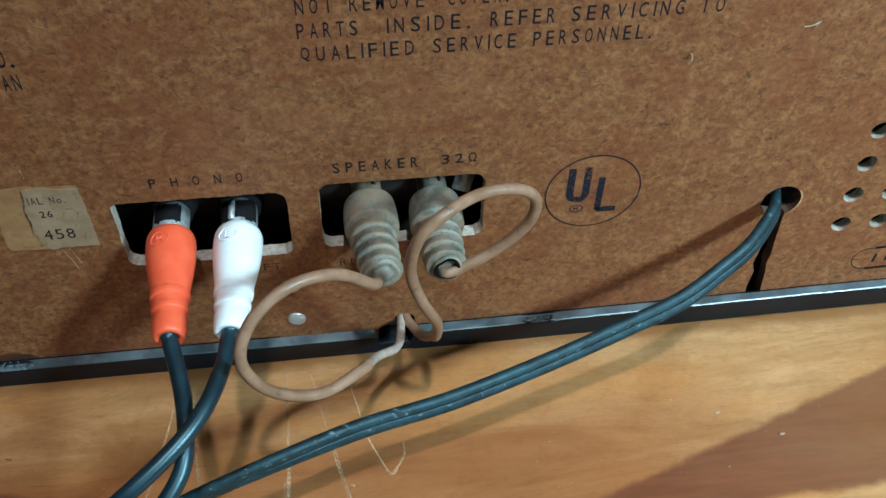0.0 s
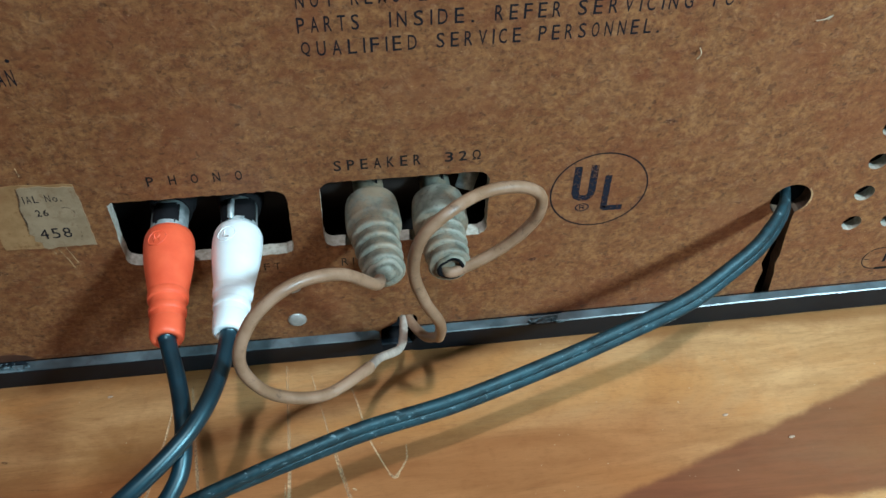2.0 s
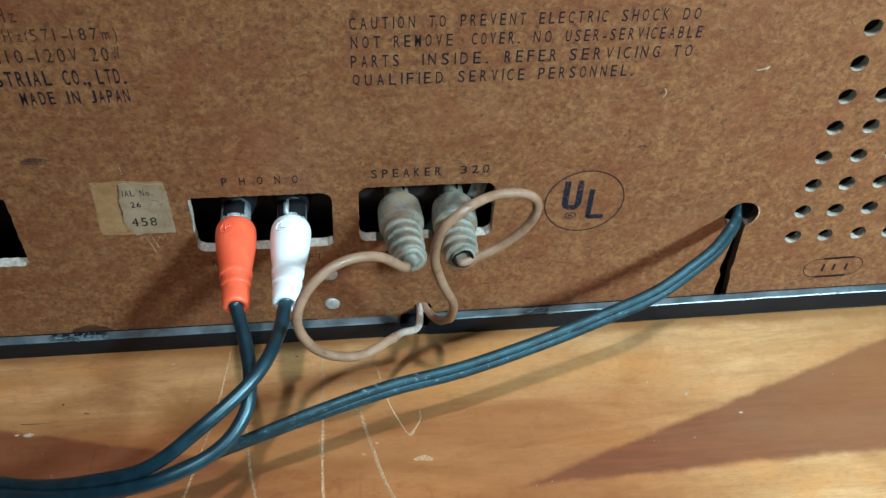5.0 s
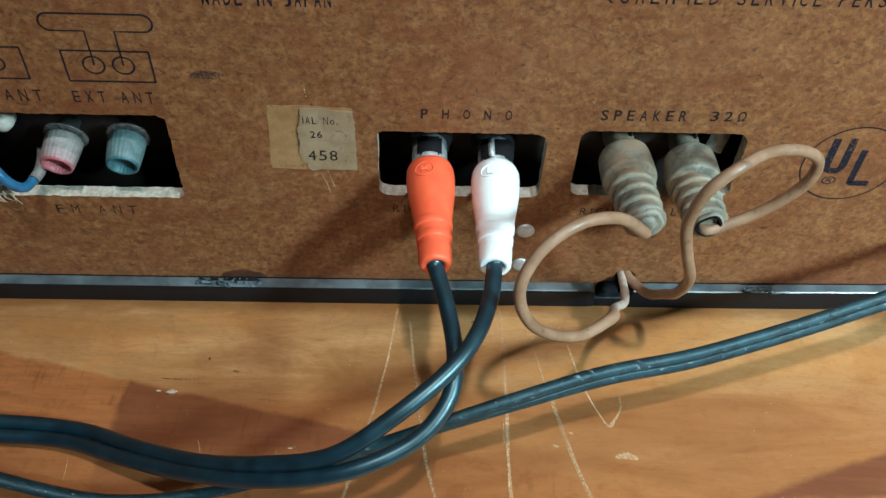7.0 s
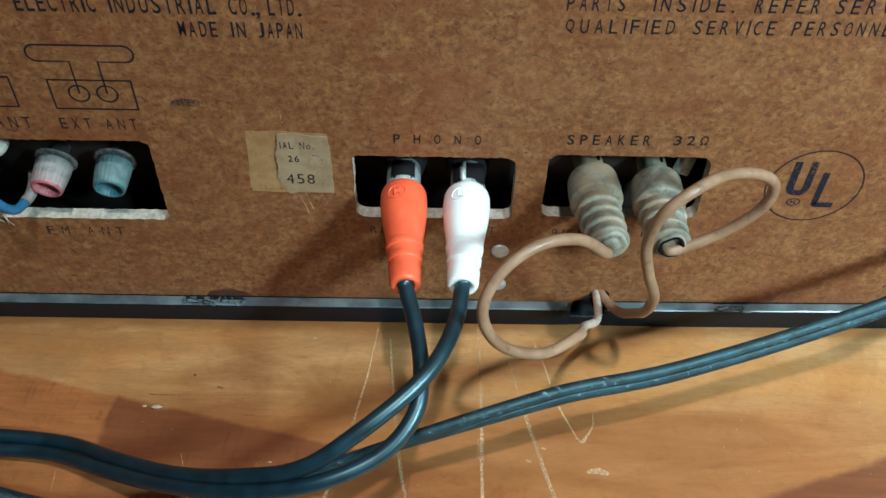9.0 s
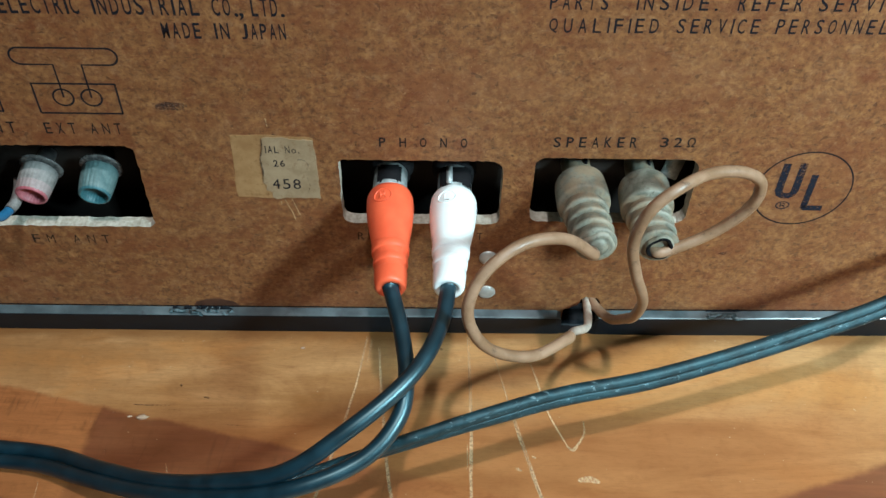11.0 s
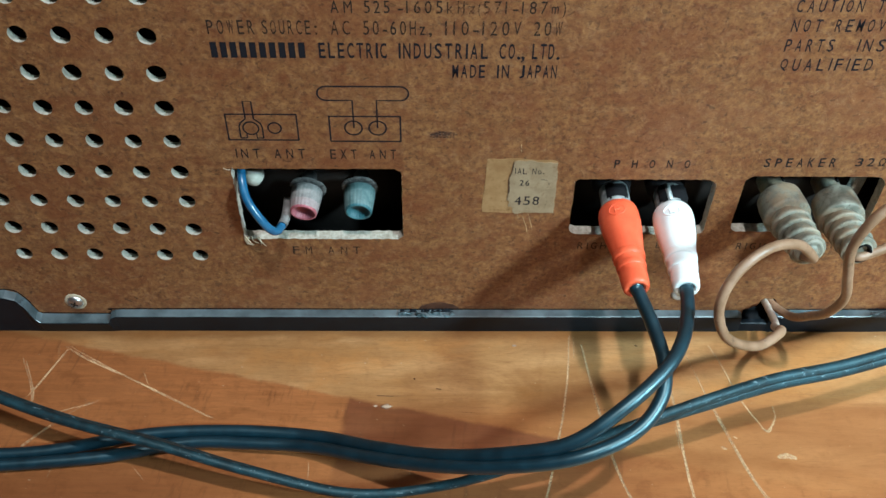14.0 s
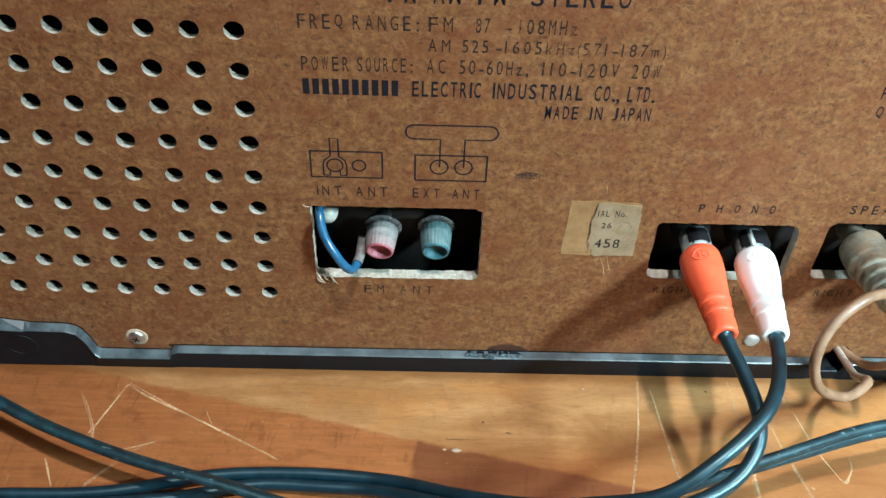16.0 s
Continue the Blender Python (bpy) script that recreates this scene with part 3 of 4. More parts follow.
# ---- the table ----
def make_table():
    table = thing("wooden_table", "worn varnished wooden table with scratches and darker stained fields", "table", at=(60, 60, -740))
    top = bmesh.new()
    x0, x1, y0, y1 = -620, 860, -760, 420
    block(x0, x1, y0, y1, -28, 0, 3, top)
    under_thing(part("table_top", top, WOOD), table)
    board = [o for o in bpy.data.objects if o.name.startswith("table_top")][0]
    for x in (x0 + 50, x1 - 50):
        for y in (y0 + 50, y1 - 50):
            under_thing(part("leg", block(x - 28, x + 28, y - 28, y + 28, -740, -28, 3), WALNUT), table)
    rnd = random.Random(4)

    def scratch(pts, width, steps=6):
        line = [(p.x + rnd.uniform(-0.06, 0.06), p.y + rnd.uniform(-0.06, 0.06)) for p in flow([(*q, 0) for q in pts], steps)]
        ob = part("scratch", ribbon(line, width, 0.03, flat=True, taper=True), SCRATCH, None, "thin pale scratch through the varnish")
        ob.parent = board

    def scuff(pts, strands, spread):
        """A broad scratch of several broken parallel strands."""
        line = flow([(*q, 0) for q in pts], 8)
        for k in range(strands):
            a = rnd.randrange(0, max(1, len(line) // 2))
            b = min(len(line), a + rnd.randrange(len(line) // 4, len(line)))
            if k == 0:
                a, b = 0, len(line)
            ox, oy = rnd.uniform(-spread, spread), rnd.uniform(-spread, spread)
            scratch([(q.x + ox, q.y + oy) for q in line[a:b]], rnd.uniform(0.14, 0.34), 1)

    below_plugs = (
        ([(3.7, -3.4), (1.2, -22), (-4, -45), (-12, -73)], 0.55), ([(5.0, -4), (4.2, -12)], 0.18),
        ([(6.9, -7), (9, -28), (12.3, -52), (20, -72)], 0.6), ([(7.8, -20), (9.5, -30)], 0.2),
        ([(30.3, -3), (30.6, -28), (30.3, -52), (31.4, -68)], 0.5), ([(29.7, -36), (29.6, -43)], 0.25),
        ([(38.7, -17), (41.4, -30), (47, -52), (52, -63)], 0.5), ([(36.5, -6), (38.7, -17)], 0.25))
    hook = (([(44.8, -7), (47, -14), (50, -27), (54, -36.6)], 0.45), ([(54, -36.6), (55.2, -37), (58, -33), (58.4, -29)], 0.5), ([(53.6, -36.2), (55.0, -37.4), (56.2, -36.4)], 0.7),
            ([(55.5, -45.6), (58, -45.1), (60.5, -46.0)], 1.7), ([(41, -42.4), (42.4, -43)], 0.8), ([(45, -39), (46, -39.6)], 0.6))
    corner = (([(-144.5, -8), (-129, -17), (-113, -25.5), (-98, -33.5)], 0.50), ([(-143, -9.5), (-120, -21)], 0.2), ([(-144.2, -8.4), (-148.5, -20), (-151, -26)], 0.32),
              ([(-132.4, -27.6), (-140, -34), (-148.3, -43.5), (-153, -52)], 0.42), ([(-131, -27.5), (-143, -32)], 0.32), ([(-156, -12), (-150, -24), (-149, -30)], 0.2), ([(-160, -34), (-154, -46)], 0.2))
    for pts, w in below_plugs + hook:
        scratch(pts, w)
    for pts, w in corner:
        scuff(pts, 1 + int(w * 5), 0.3 + 0.5 * w)
    for pts in below_plugs[0], below_plugs[2], below_plugs[4], below_plugs[6]:
        scuff(pts[0], 3, 0.45)
    for k in range(22):
        x, y, a, long = rnd.uniform(-168, -20), rnd.uniform(-60, -12), rnd.gauss(1.75, 0.25), rnd.uniform(1.5, 7)
        if y < -14 - 0.235 * (x + 110):
            scratch([(x, y), (x + 0.5 * long * math.cos(a), y + 0.5 * long * math.sin(a)), (x + long * math.cos(a + 0.02), y + long * math.sin(a + 0.02))], rnd.uniform(0.07, 0.15), 3)
    for pts, w in (([(-53, -25.4), (-48, -25.6), (-43, -25.5)], 0.4), ([(-36, -23.0), (-34, -23.4)], 0.6), ([(-42.6, -19.4), (-41.9, -19.7)], 0.8), ([(22.8, -7.0), (23.8, -7.4)], 0.7), ([(8, -30), (13, -30.4)], 0.5), ([(-44, -26.8), (-41, -27)], 0.3), ([(-30, -31), (-24, -31.4)], 0.25)):
        nick = part("nick", ribbon([(p.x, p.y) for p in flow([(*q, 0) for q in pts], 4)], w, 0.03, flat=True, taper=True), STAIN, None, "short dark grain line in the wood")
        nick.parent = board
    return table


make_table()


def crumb(name, x, y, size, flat, label, rnd):
    bm = bmesh.new()
    bmesh.ops.create_icosphere(bm, subdivisions=2, radius=size)
    for v in bm.verts:
        v.co *= 1 + 0.6 * noise.noise(v.co * 1.7 + Vector((x, y, 0)))
        v.co = Vector((v.co.x * 1.5 + x, v.co.y * 0.7 + y, max(v.co.z * flat, -size * flat * 0.5) + size * flat * 0.5))
    return tagged(part(name, bm, CRUMB), label, "crumb", "crumbs on the table")


rnd = random.Random(2)
crumb("paint_fleck", -13.0, -7.3, 0.45, 0.7, "tiny white fleck lying on the table", rnd)
crumb("wood_chip", -50.0, -29.2, 1.0, 0.25, "small pale wood chip on the table", rnd)
crumb("paint_fleck", -20.0, -44.0, 0.4, 0.6, "tiny white fleck lying on the table", rnd)
crumb("wood_chip", -53.0, -29.0, 0.45, 0.3, "tiny splinter beside the wood chip", rnd)
crumb("paint_fleck", 137.0, -29.8, 0.45, 0.4, "tiny white fleck lying on the table", rnd)
crumb("paint_fleck", 151.0, -37.6, 0.5, 0.4, "tiny white fleck lying on the table", rnd)


# ---- the receiver ----
receiver = thing("stereo_receiver", "old stereo receiver with a brown hardboard back, standing on the table", "stereo receiver", at=(35, 0, 0))
LEFT, RIGHT, TALL, DEEP, THICK = -232, 302, 152, 245, 3.3
rnd = random.Random(11)


def sub(name, bm, mat, label="", smooth=True):
    return under_thing(part(name, bm, mat, None, label, smooth), receiver)


def below(ob, parent):
    """A sub-part, under a part of the receiver."""
    ob.parent = parent
    return ob


for name, box in (("side_panel", (LEFT - 12, LEFT, -1, DEEP, 0.5, TALL)), ("side_panel", (RIGHT, RIGHT + 12, -1, DEEP, 0.5, TALL)), ("top_panel", (LEFT - 12, RIGHT + 12, -1, DEEP, TALL, TALL + 12)),
                  ("front_panel", (LEFT, RIGHT, DEEP - 12, DEEP, 6.5, TALL))):
    sub(name, block(*box, 0.8), WALNUT, "dark walnut cabinet panel")
# Added black filler: hides the lit table seen through the wire notch.
sub("notch_shade_filler", block(54.9, 64.1, 0.0, 3.9, 0.4, 3.9), DARK, "black filler added to keep the wire notch dark")
# Bottom kept near-black so that no light shows inside.
sub("bottom_panel", block(LEFT, RIGHT, 4, DEEP - 12, 0.5, 6), DARK, "black bottom of the cabinet")


def grille(x0, dx, columns, z0, dz, rows, r, lean=0.0, rise=0.0):
    """Round ventilation holes in a square grid, each a little off."""
    out = []
    for i in range(columns):
        for j in range(rows):
            cx, cz = x0 + dx * i + lean * j + rnd.uniform(-0.12, 0.12), z0 + dz * j + rise * i + rnd.uniform(-0.12, 0.12)
            rr = r * rnd.uniform(0.96, 1.04)
            out.append([(cx + rr * rnd.uniform(0.97, 1.03) * math.cos(2 * math.pi * k / 18), cz + rr * rnd.uniform(0.97, 1.03) * math.sin(2 * math.pi * k / 18)) for k in range(18)])
    return out


def back_panel():
    rim = [(LEFT, 3.2), (54.81, 3.2), (55.03, 8.02), (57.61, 9.43), (58.97, 10.63), (59.23, 12.2), (60.2, 13.2), (63.0, 13.0), (64.2, 11.6), (64.2, 3.2),
           (153.2, 3.2), (152.2, 12.0), (152.6, 18.0), (151.5, 21.0), (152.0, 27.0), (152.3, 33.0), (151.8, 38.4)]
    rim += arc(152.4, 43.3, 4.9, 262, 298 - 360, 26)[1:]
    rim += [(154.6, 37.6), (155.0, 30.0), (155.5, 24.0), (155.2, 20.5), (155.9, 17.0), (156.5, 10.0), (157.0, 3.2), (RIGHT, 3.2), (RIGHT, TALL), (LEFT, TALL)]
    holes = [ragged(rounded(-88.6, -45.2, 36.9, 61.7, (1.2, 1.8, 2.2, 0.6)), 0.17, rnd, 1.0), ragged(rounded(-0.4, 36.5, 39.0, 58.6, (2.4, 2.4, 2.8, 1.2)), 0.13, rnd, 1.0),
             ragged(rounded(43.5, 80.3, 40.2, 59.8, (2.4, 2.4, 2.8, 2.6)), 0.13, rnd, 1.0)]
    vents = grille(-101.7, -9.66, 12, 30.5, 9.97, 11, 2.2, 0.0, 0.10) + grille(170.9, 10.0, 12, 33.3, 10.15, 11, 2.4, -0.3, 0.2)
    bm = fill([rim, *holes, *vents], 0, THICK)
    mids = {}
    for h in vents:
        cx, cz = sum(q[0] for q in h) / len(h), sum(q[1] for q in h) / len(h)
        for ax in (-1, 0, 1):
            for az in (-1, 0, 1):
                mids.setdefault((int(cx // 5) + ax, int(cz // 5) + az), []).append((cx, cz))
    for v in bm.verts:
        if v.co.y > THICK - 0.1:
            for cx, cz in mids.get((int(v.co.x // 5), int(v.co.z // 5)), ()):
                if math.hypot(v.co.x - cx, v.co.z - cz) < 3.2:
                    v.co.x, v.co.z = cx + (v.co.x - cx) * 1.38, cz + (v.co.z - cz) * 1.38
                    break
    for f in bm.faces:
        c = f.calc_center_median()
        if abs(f.normal.y) < 0.5:
            f.material_index = 2 if (145 < c.x < 160 and c.z < 50) or (53 < c.x < 66 and c.z < 9.2) else 1
    return sub("back_panel", bm, [BOARD, CUT, CUT_SHADED], "brown pressed fibreboard back with vent holes, openings and printed words", smooth=False)


PANEL = back_panel()


def base_lip():
    """The moulded black edge under the panel, with its raised end, its dip and a notch for the wires."""
    raised = [(LEFT, 18.2, 1.9, -2.9), (-178, 17.9, 1.9, -2.9), (-171.5, 16.9, 1.2, -2.9), (-170, 16.6, 0.6, -2.9), (-160, 16.2, 0.4, -2.9), (-157, 15.0, 0.4, -2.9), (-155, 11.6, 0.4, -3.0), (-153.4, 7.0, 0.5, -3.2), (-152.2, 6.1, 0.6, -3.3)]
    along = [(-140, 6.0, 0.5, -3.3), (-132.2, 6.0, 0.5, -3.3), (-131.6, 7.4, 0.4, -2.9), (-130, 7.9, 0.4, -2.6), (-100, 8.0, 0.4, -2.6), (-70, 8.0, 0.4, -2.6), (-40, 8.0, 0.4, -2.6), (0, 8.1, 0.4, -2.6), (30, 8.1, 0.4, -2.6)]
    notched = [(53.2, 8.1, 0.4, -2.6), (54.4, 7.4, 0.4, -2.2), (54.9, 4.2, 0.2, -1.8), (62.6, 4.2, 0.2, -1.8), (63.4, 6.8, 0.4, -2.2), (64.2, 8.2, 0.4, -2.6), (90, 8.4, 0.4, -2.6), (120, 8.8, 0.4, -2.5), (150, 9.3, 0.4, -2.4), (200, 9.9, 0.4, -2.4), (RIGHT, 10.2, 0.4, -2.4)]
    stations = raised + along + notched
    bm, rings = bmesh.new(), []
    for (x0, t0, d0, y0), (x1, t1, d1, y1) in zip(stations, stations[1:]):
        n = max(1, int((x1 - x0) / 6))
        for k in range(n + (x1 == RIGHT)):
            u = k / n
            x, t, d, y = x0 + (x1 - x0) * u, t0 + (t1 - t0) * u, d0 + (d1 - d0) * u, y0 + (y1 - y0) * u
            t += 0.10 * noise.noise(Vector((x * 0.11, 1, 0)))
            lift = 1.1 * min(max((x - 90) / 100, 0), 1)
            y += 0.08 * noise.noise(Vector((x * 0.15, 4, 0)))
            rings.append([bm.verts.new(q) for q in ((x, -0.03, 0.5), (x, -0.03, t - 0.25), (x, -0.20, t), (x, y + 0.35, t - d), (x, y + 0.05, t - d - 0.25), (x, y, t - d - 0.7), (x, y * 0.35 - 0.85, 0.25 + lift), (x, y * 0.35 - 0.7, lift))])
    for a, b in zip(rings, rings[1:]):
        for k in range(8):
            # The top bevel takes the lighter sheen-and-dust tone, except in the notch.
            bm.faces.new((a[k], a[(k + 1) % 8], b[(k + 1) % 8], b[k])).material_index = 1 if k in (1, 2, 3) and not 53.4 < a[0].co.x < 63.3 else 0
    bm.faces.new(rings[0][::-1])
    bm.faces.new(rings[-1])
    bmesh.ops.recalc_face_normals(bm, faces=bm.faces)
    lip = sub("base_lip", bm, [BLACK_PLASTIC, SHEEN_DUST_PLASTIC], "moulded black plastic bottom edge, scuffed and chipped", smooth=False)
    # Black ribbon painted along the seam where board and lip meet, for its shade.
    for run in (raised + along, [q for q in notched if q[0] > 64]):
        edge = [(q.x, q.y + 0.14 * noise.noise(Vector((q.x * 0.3, 7, 0)))) for q in flow([(x, t + 0.16, 0) for x, t, _, _ in run if x > -215], 10)]
        below(part("seam_shade", ribbon(edge, 0.42, -0.06), DARK, None, "dark strip painted as shade along the seam above the plastic edge"), lip)
    ring = sweep([Vector((-173.5 + 4.3 * math.cos(a), -2.50 - 0.28 * math.sin(a), 9.5 + 4.2 * math.sin(a))) for a in [2 * math.pi * k / 32 for k in range(33)]], circle(0.16, 6))
    below(part("moulded_ring", ring, BLACK_PLASTIC, None, "faint moulded ring on the plastic"), lip)
    return lip


LIP = base_lip()


def torn_edge(x0, x1, z, seed, count, mark, deep):
    """Where the lip has been prised: dark gouges with chewed, curled plastic along them."""
    r = random.Random(seed)
    gouge = ragged([(x0 + mark, z - 0.25), ((x0 + x1) / 2, z - 0.6 * deep), (x1 - 0.8, z - 0.4 * deep), (x1, z + 0.2), ((x0 + x1) / 2, z + 0.3), (x0 + 0.6, z + 0.2)], 0.12 + 0.18 * deep, r, 0.6)
    below(part("gouge", fill([gouge], -1.2 * deep, -0.02), BLACK_PLASTIC, None, "dark gouge in the plastic edge", False), LIP)
    for k in range(count):
        cx, bm = x0 + (x1 - x0) * (k + r.random()) / count, bmesh.new()
        bmesh.ops.create_icosphere(bm, subdivisions=2, radius=1)
        sx, sz, tilt = r.uniform(0.4, 1.7), r.uniform(0.06, 0.20), r.uniform(-0.35, 0.35)
        cz, cy = z + r.uniform(-0.8, 0.65), -1.2 - r.uniform(0, 1.1)
        for v in bm.verts:
            v.co *= max(0.25, 1 + 1.5 * noise.noise(v.co * 2.9 + Vector((cx, seed, 0))))
            v.co = Vector((cx + v.co.x * sx, cy + v.co.y * 0.55, cz + v.co.z * sz + v.co.x * sx * tilt))
        below(part("chip", bm, SCUFF, None, "chewed blue-grey plastic burr"), LIP)


torn_edge(-47.0, -31.0, 7.8, 3, 11, 3.0, 0.8)
torn_edge(92.0, 101.5, 8.6, 5, 9, 0.2, 0.35)
dent = [(-41.5, 8.0), (-40.4, 9.7), (-37.5, 10.9), (-34.0, 11.1), (-31.0, 10.3), (-29.6, 8.9), (-29.4, 8.0)]
below(part("scar", fill([ragged(dent, 0.15, rnd)], -0.05, 0.02), plain("bruised_board", (0.045, 0.017, 0.009), (0.095, 0.038, 0.020), 300), None, "bruised dent in the board's bottom edge", False), PANEL)

# inside, behind the openings: near-black boards and an added plate hold the inner shade
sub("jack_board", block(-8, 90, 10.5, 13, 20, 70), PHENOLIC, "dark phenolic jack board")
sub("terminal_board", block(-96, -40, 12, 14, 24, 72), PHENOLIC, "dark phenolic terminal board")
sub("dark_backing_plate", block(LEFT + 4, RIGHT - 4, 60, 62, 6, TALL - 6), DARK, "unseen black plate added to keep the vent holes dark")
for cx, cz in ((11.0, 50.6), (25.7, 49.9)):
    jack = sub("phono_jack", turned([(0, 5.2), (3.5, 5.2), (3.6, 4.6), (6.5, 4.5), (6.6, 3.4), (2.0, 3.2)], (cx, 10.6, cz), (cx, 0, cz)), DARK, "black phono jack socket")
    ring = turned([(0, 2.6), (0, 3.9), (7.0, 3.9), (7.2, 3.7), (7.2, 3.3)], (cx, 4.4, cz + 0.3), (cx, -3.0, cz + 0.2), 32)
    below(part("contact_ring", ring, SHELL_METAL, None, "dull tinned contact ring of the plug"), jack)
    if cx < 20:
        below(part("slot", block(cx - 2.8, cx + 2.6, -2.4, 3.4, cz + 1.8, cz + 4.32, 0.6), DARK, None, "dark slot in the contact ring"), jack)
    else:
        below(part("slot", block(cx - 3.4, cx + 3.7, -2.4, 3.6, cz + 0.9, cz + 4.36, 0.6), DARK, None, "dark slot in the contact ring"), jack)
        below(part("contact_spring", block(cx - 1.9, cx - 0.5, -2.6, 3.0, cz + 4.1, cz + 4.75, 0.2), SHELL_METAL, None, "pale metal contact spring"), jack)
bracket = block(-2.2, 2.2, -0.4, 0.4, -4.5, 4.5, 0.2)
bmesh.ops.transform(bracket, matrix=Matrix.Translation((77.2, 7.4, 53.4)) @ Matrix.Rotation(radians(24), 4, "Y") @ Matrix.Rotation(radians(-25), 4, "X"), verts=bracket.verts)
sub("bracket", bracket, SHELL_METAL, "dull metal bracket behind the opening")
for cx, cz in ((34.6, 55.6), (78.6, 57.6), (2.0, 55.2)):
    sub("eyelet", turned([(0, 1.6), (1.2, 1.5), (1.8, 0.9), (1.9, 0.2)], (cx, 10.5, cz - 3), (cx, 0, cz - 3)), METAL, "dull metal eyelet on the jack board")


def terminal(cx, cz, tip, body, middle, end):
    """A screw-down aerial terminal: clear rim, ribbed tapering knob, hollow end."""
    post = sub("aerial_terminal", turned([(0, 2.0), (7, 2.0)], (cx, 12.2, cz), (cx, 0, cz)), METAL, "aerial terminal with a ribbed knob")
    base = (cx, 6.4, cz)
    below(part("rim", turned([(-0.6, 4.0), (-0.5, 4.95), (-0.2, 4.95), (-0.1, 4.1)], base, tip, 36), CLEAR, None, "clear frosted rim"), post)
    prof = [(0.5, 3.9), (1.0, 4.1), (2.6, 4.05), (4.2, 3.92), (5.0, 3.84), (5.6, 3.78), (7.2, 3.58), (7.8, 3.40), (7.8, 3.05), (7.4, 2.85), (6.0, 2.6), (5.8, 0.1)]
    below(part("knob", turned(prof, base, tip, 72, None, 0, lambda j: 2 if j > 5 else 1 if j > 3 else 0, 24, 0.10), [body, middle, end], None, "ribbed plastic knob with a hollow coloured end"), post)


terminal(-70.8, 49.4, (-71.4, 0, 47.6), FROST, PINK_FROST, PINK)
terminal(-56.8, 49.6, (-56.9, 0, 48.0), TEAL_FROST, TEAL_FROST, TEAL)
sub("standoff", turned([(0, 2.6), (2.0, 2.6), (3.4, 2.2), (4.2, 1.2), (4.4, 0.2)], (-85.6, 12, 50.6), (-85.6, 0, 50.6), 24), SLEEVE, "white nylon standoff head")

# fixings on the panel
for cx, cz in ((34.5, 27.5), (34.6, 14.9)):
    sub("rivet", turned([(0, 2.3), (0.25, 2.3), (0.6, 1.9), (0.8, 1.1), (0.85, 0.2)], (cx, 0.05, cz), (cx, -1, cz), 24, None, 0.04), RIVET, "flat aluminium rivet head")


def screw(cx, cz):
    head = sub("screw", turned([(0, 2.3), (0.3, 2.3), (0.7, 2.0), (1.0, 1.5), (1.25, 0.8), (1.3, 0.1)], (cx, 0.02, cz), (cx, -1, cz), 28), METAL, "dull cross-head screw")
    below(part("washer", turned([(0, 3.2), (0.10, 3.15), (0.16, 2.7), (0.14, 2.2)], (cx, 0.02, cz), (cx, -1, cz), 28, None, 0.06), WASHER, None, "pale worn ring round the screw"), head)
    for turn in (25, 115):
        m = Matrix.Translation((cx, -1.22, cz)) @ Matrix.Rotation(radians(turn), 4, "Y") @ Matrix.Diagonal((2.0, 0.25, 0.42, 1))
        bm = bmesh.new()
        bmesh.ops.create_cube(bm, size=1, matrix=m)
        below(part("slot", bm, DARK, None, "dark cross slot"), head)


screw(-141.3, 11.1)
for k in range(7):
    a = rnd.uniform(-89.0, -84.5)
    line = flow([(a, 0.4, 37.2 + rnd.uniform(-0.4, 0.6)), (a + rnd.uniform(-0.2, 1.4), -0.7, 36.4 + rnd.uniform(-0.8, 0.4)), (a + rnd.uniform(0.4, 2.6), -0.9, 35.2 + rnd.uniform(-0.5, 0.8))], 3)
    below(part("splinter", sweep(line, [(0.30, 0), (0, 0.22), (-0.30, 0)], widths=lambda u: 1.1 - u), WASHER, None, "pale frayed splinter"), PANEL)
for pts in ([(120.3, -0.3, 88.6), (120.6, -0.9, 87.6), (120.1, -0.7, 86.2)], [(142.6, -0.3, 93.2), (144.0, -0.7, 93.7), (145.6, -0.4, 94.3)], [(145.0, -0.3, 93.2), (145.6, -0.6, 94.4)], [(-88.8, -0.1, 61.4), (-89.5, -0.8, 62.0), (-90.4, -0.4, 62.2)], [(-88.4, -0.1, 61.6), (-88.0, -0.7, 62.5)]):
    below(part("fibre", sweep(flow(pts, 4), circle(0.12, 6)), WASHER, None, "loose pale fibre"), PANEL)
for cx, cz, w, h in ((-34.6, 72.8, 3.2, 1.1), (118, 70, 1.5, 0.5), (131, 52, 1.2, 0.8), (-27, 40, 1.0, 0.7), (92, 30, 1.2, 0.5)):
    pts = [(cx + w * math.cos(a) * (1 + 0.5 * noise.noise(Vector((math.cos(a), math.sin(a), cx)))), cz + h * math.sin(a) * (1 + 0.5 * noise.noise(Vector((math.cos(a), math.sin(a), cz))))) for a in [2 * math.pi * k / 20 for k in range(20)]]
    bm = bmesh.new()
    bm.faces.new([bm.verts.new((x, -0.03, z)) for x, z in pts])
    bmesh.ops.recalc_face_normals(bm, faces=bm.faces)
    below(part("stain", bm, STAIN, None, "small dark stain"), PANEL)


# ---- printing on the panel ----
def printed(text, x0, x1, z0, z1, mat=INK, bold=0.0, wide=0.66, turn=0.0):
    below(lettering("printed_line", text, x0, x1, z0, z1, mat, None, -0.05, bold, wide, turn), PANEL)


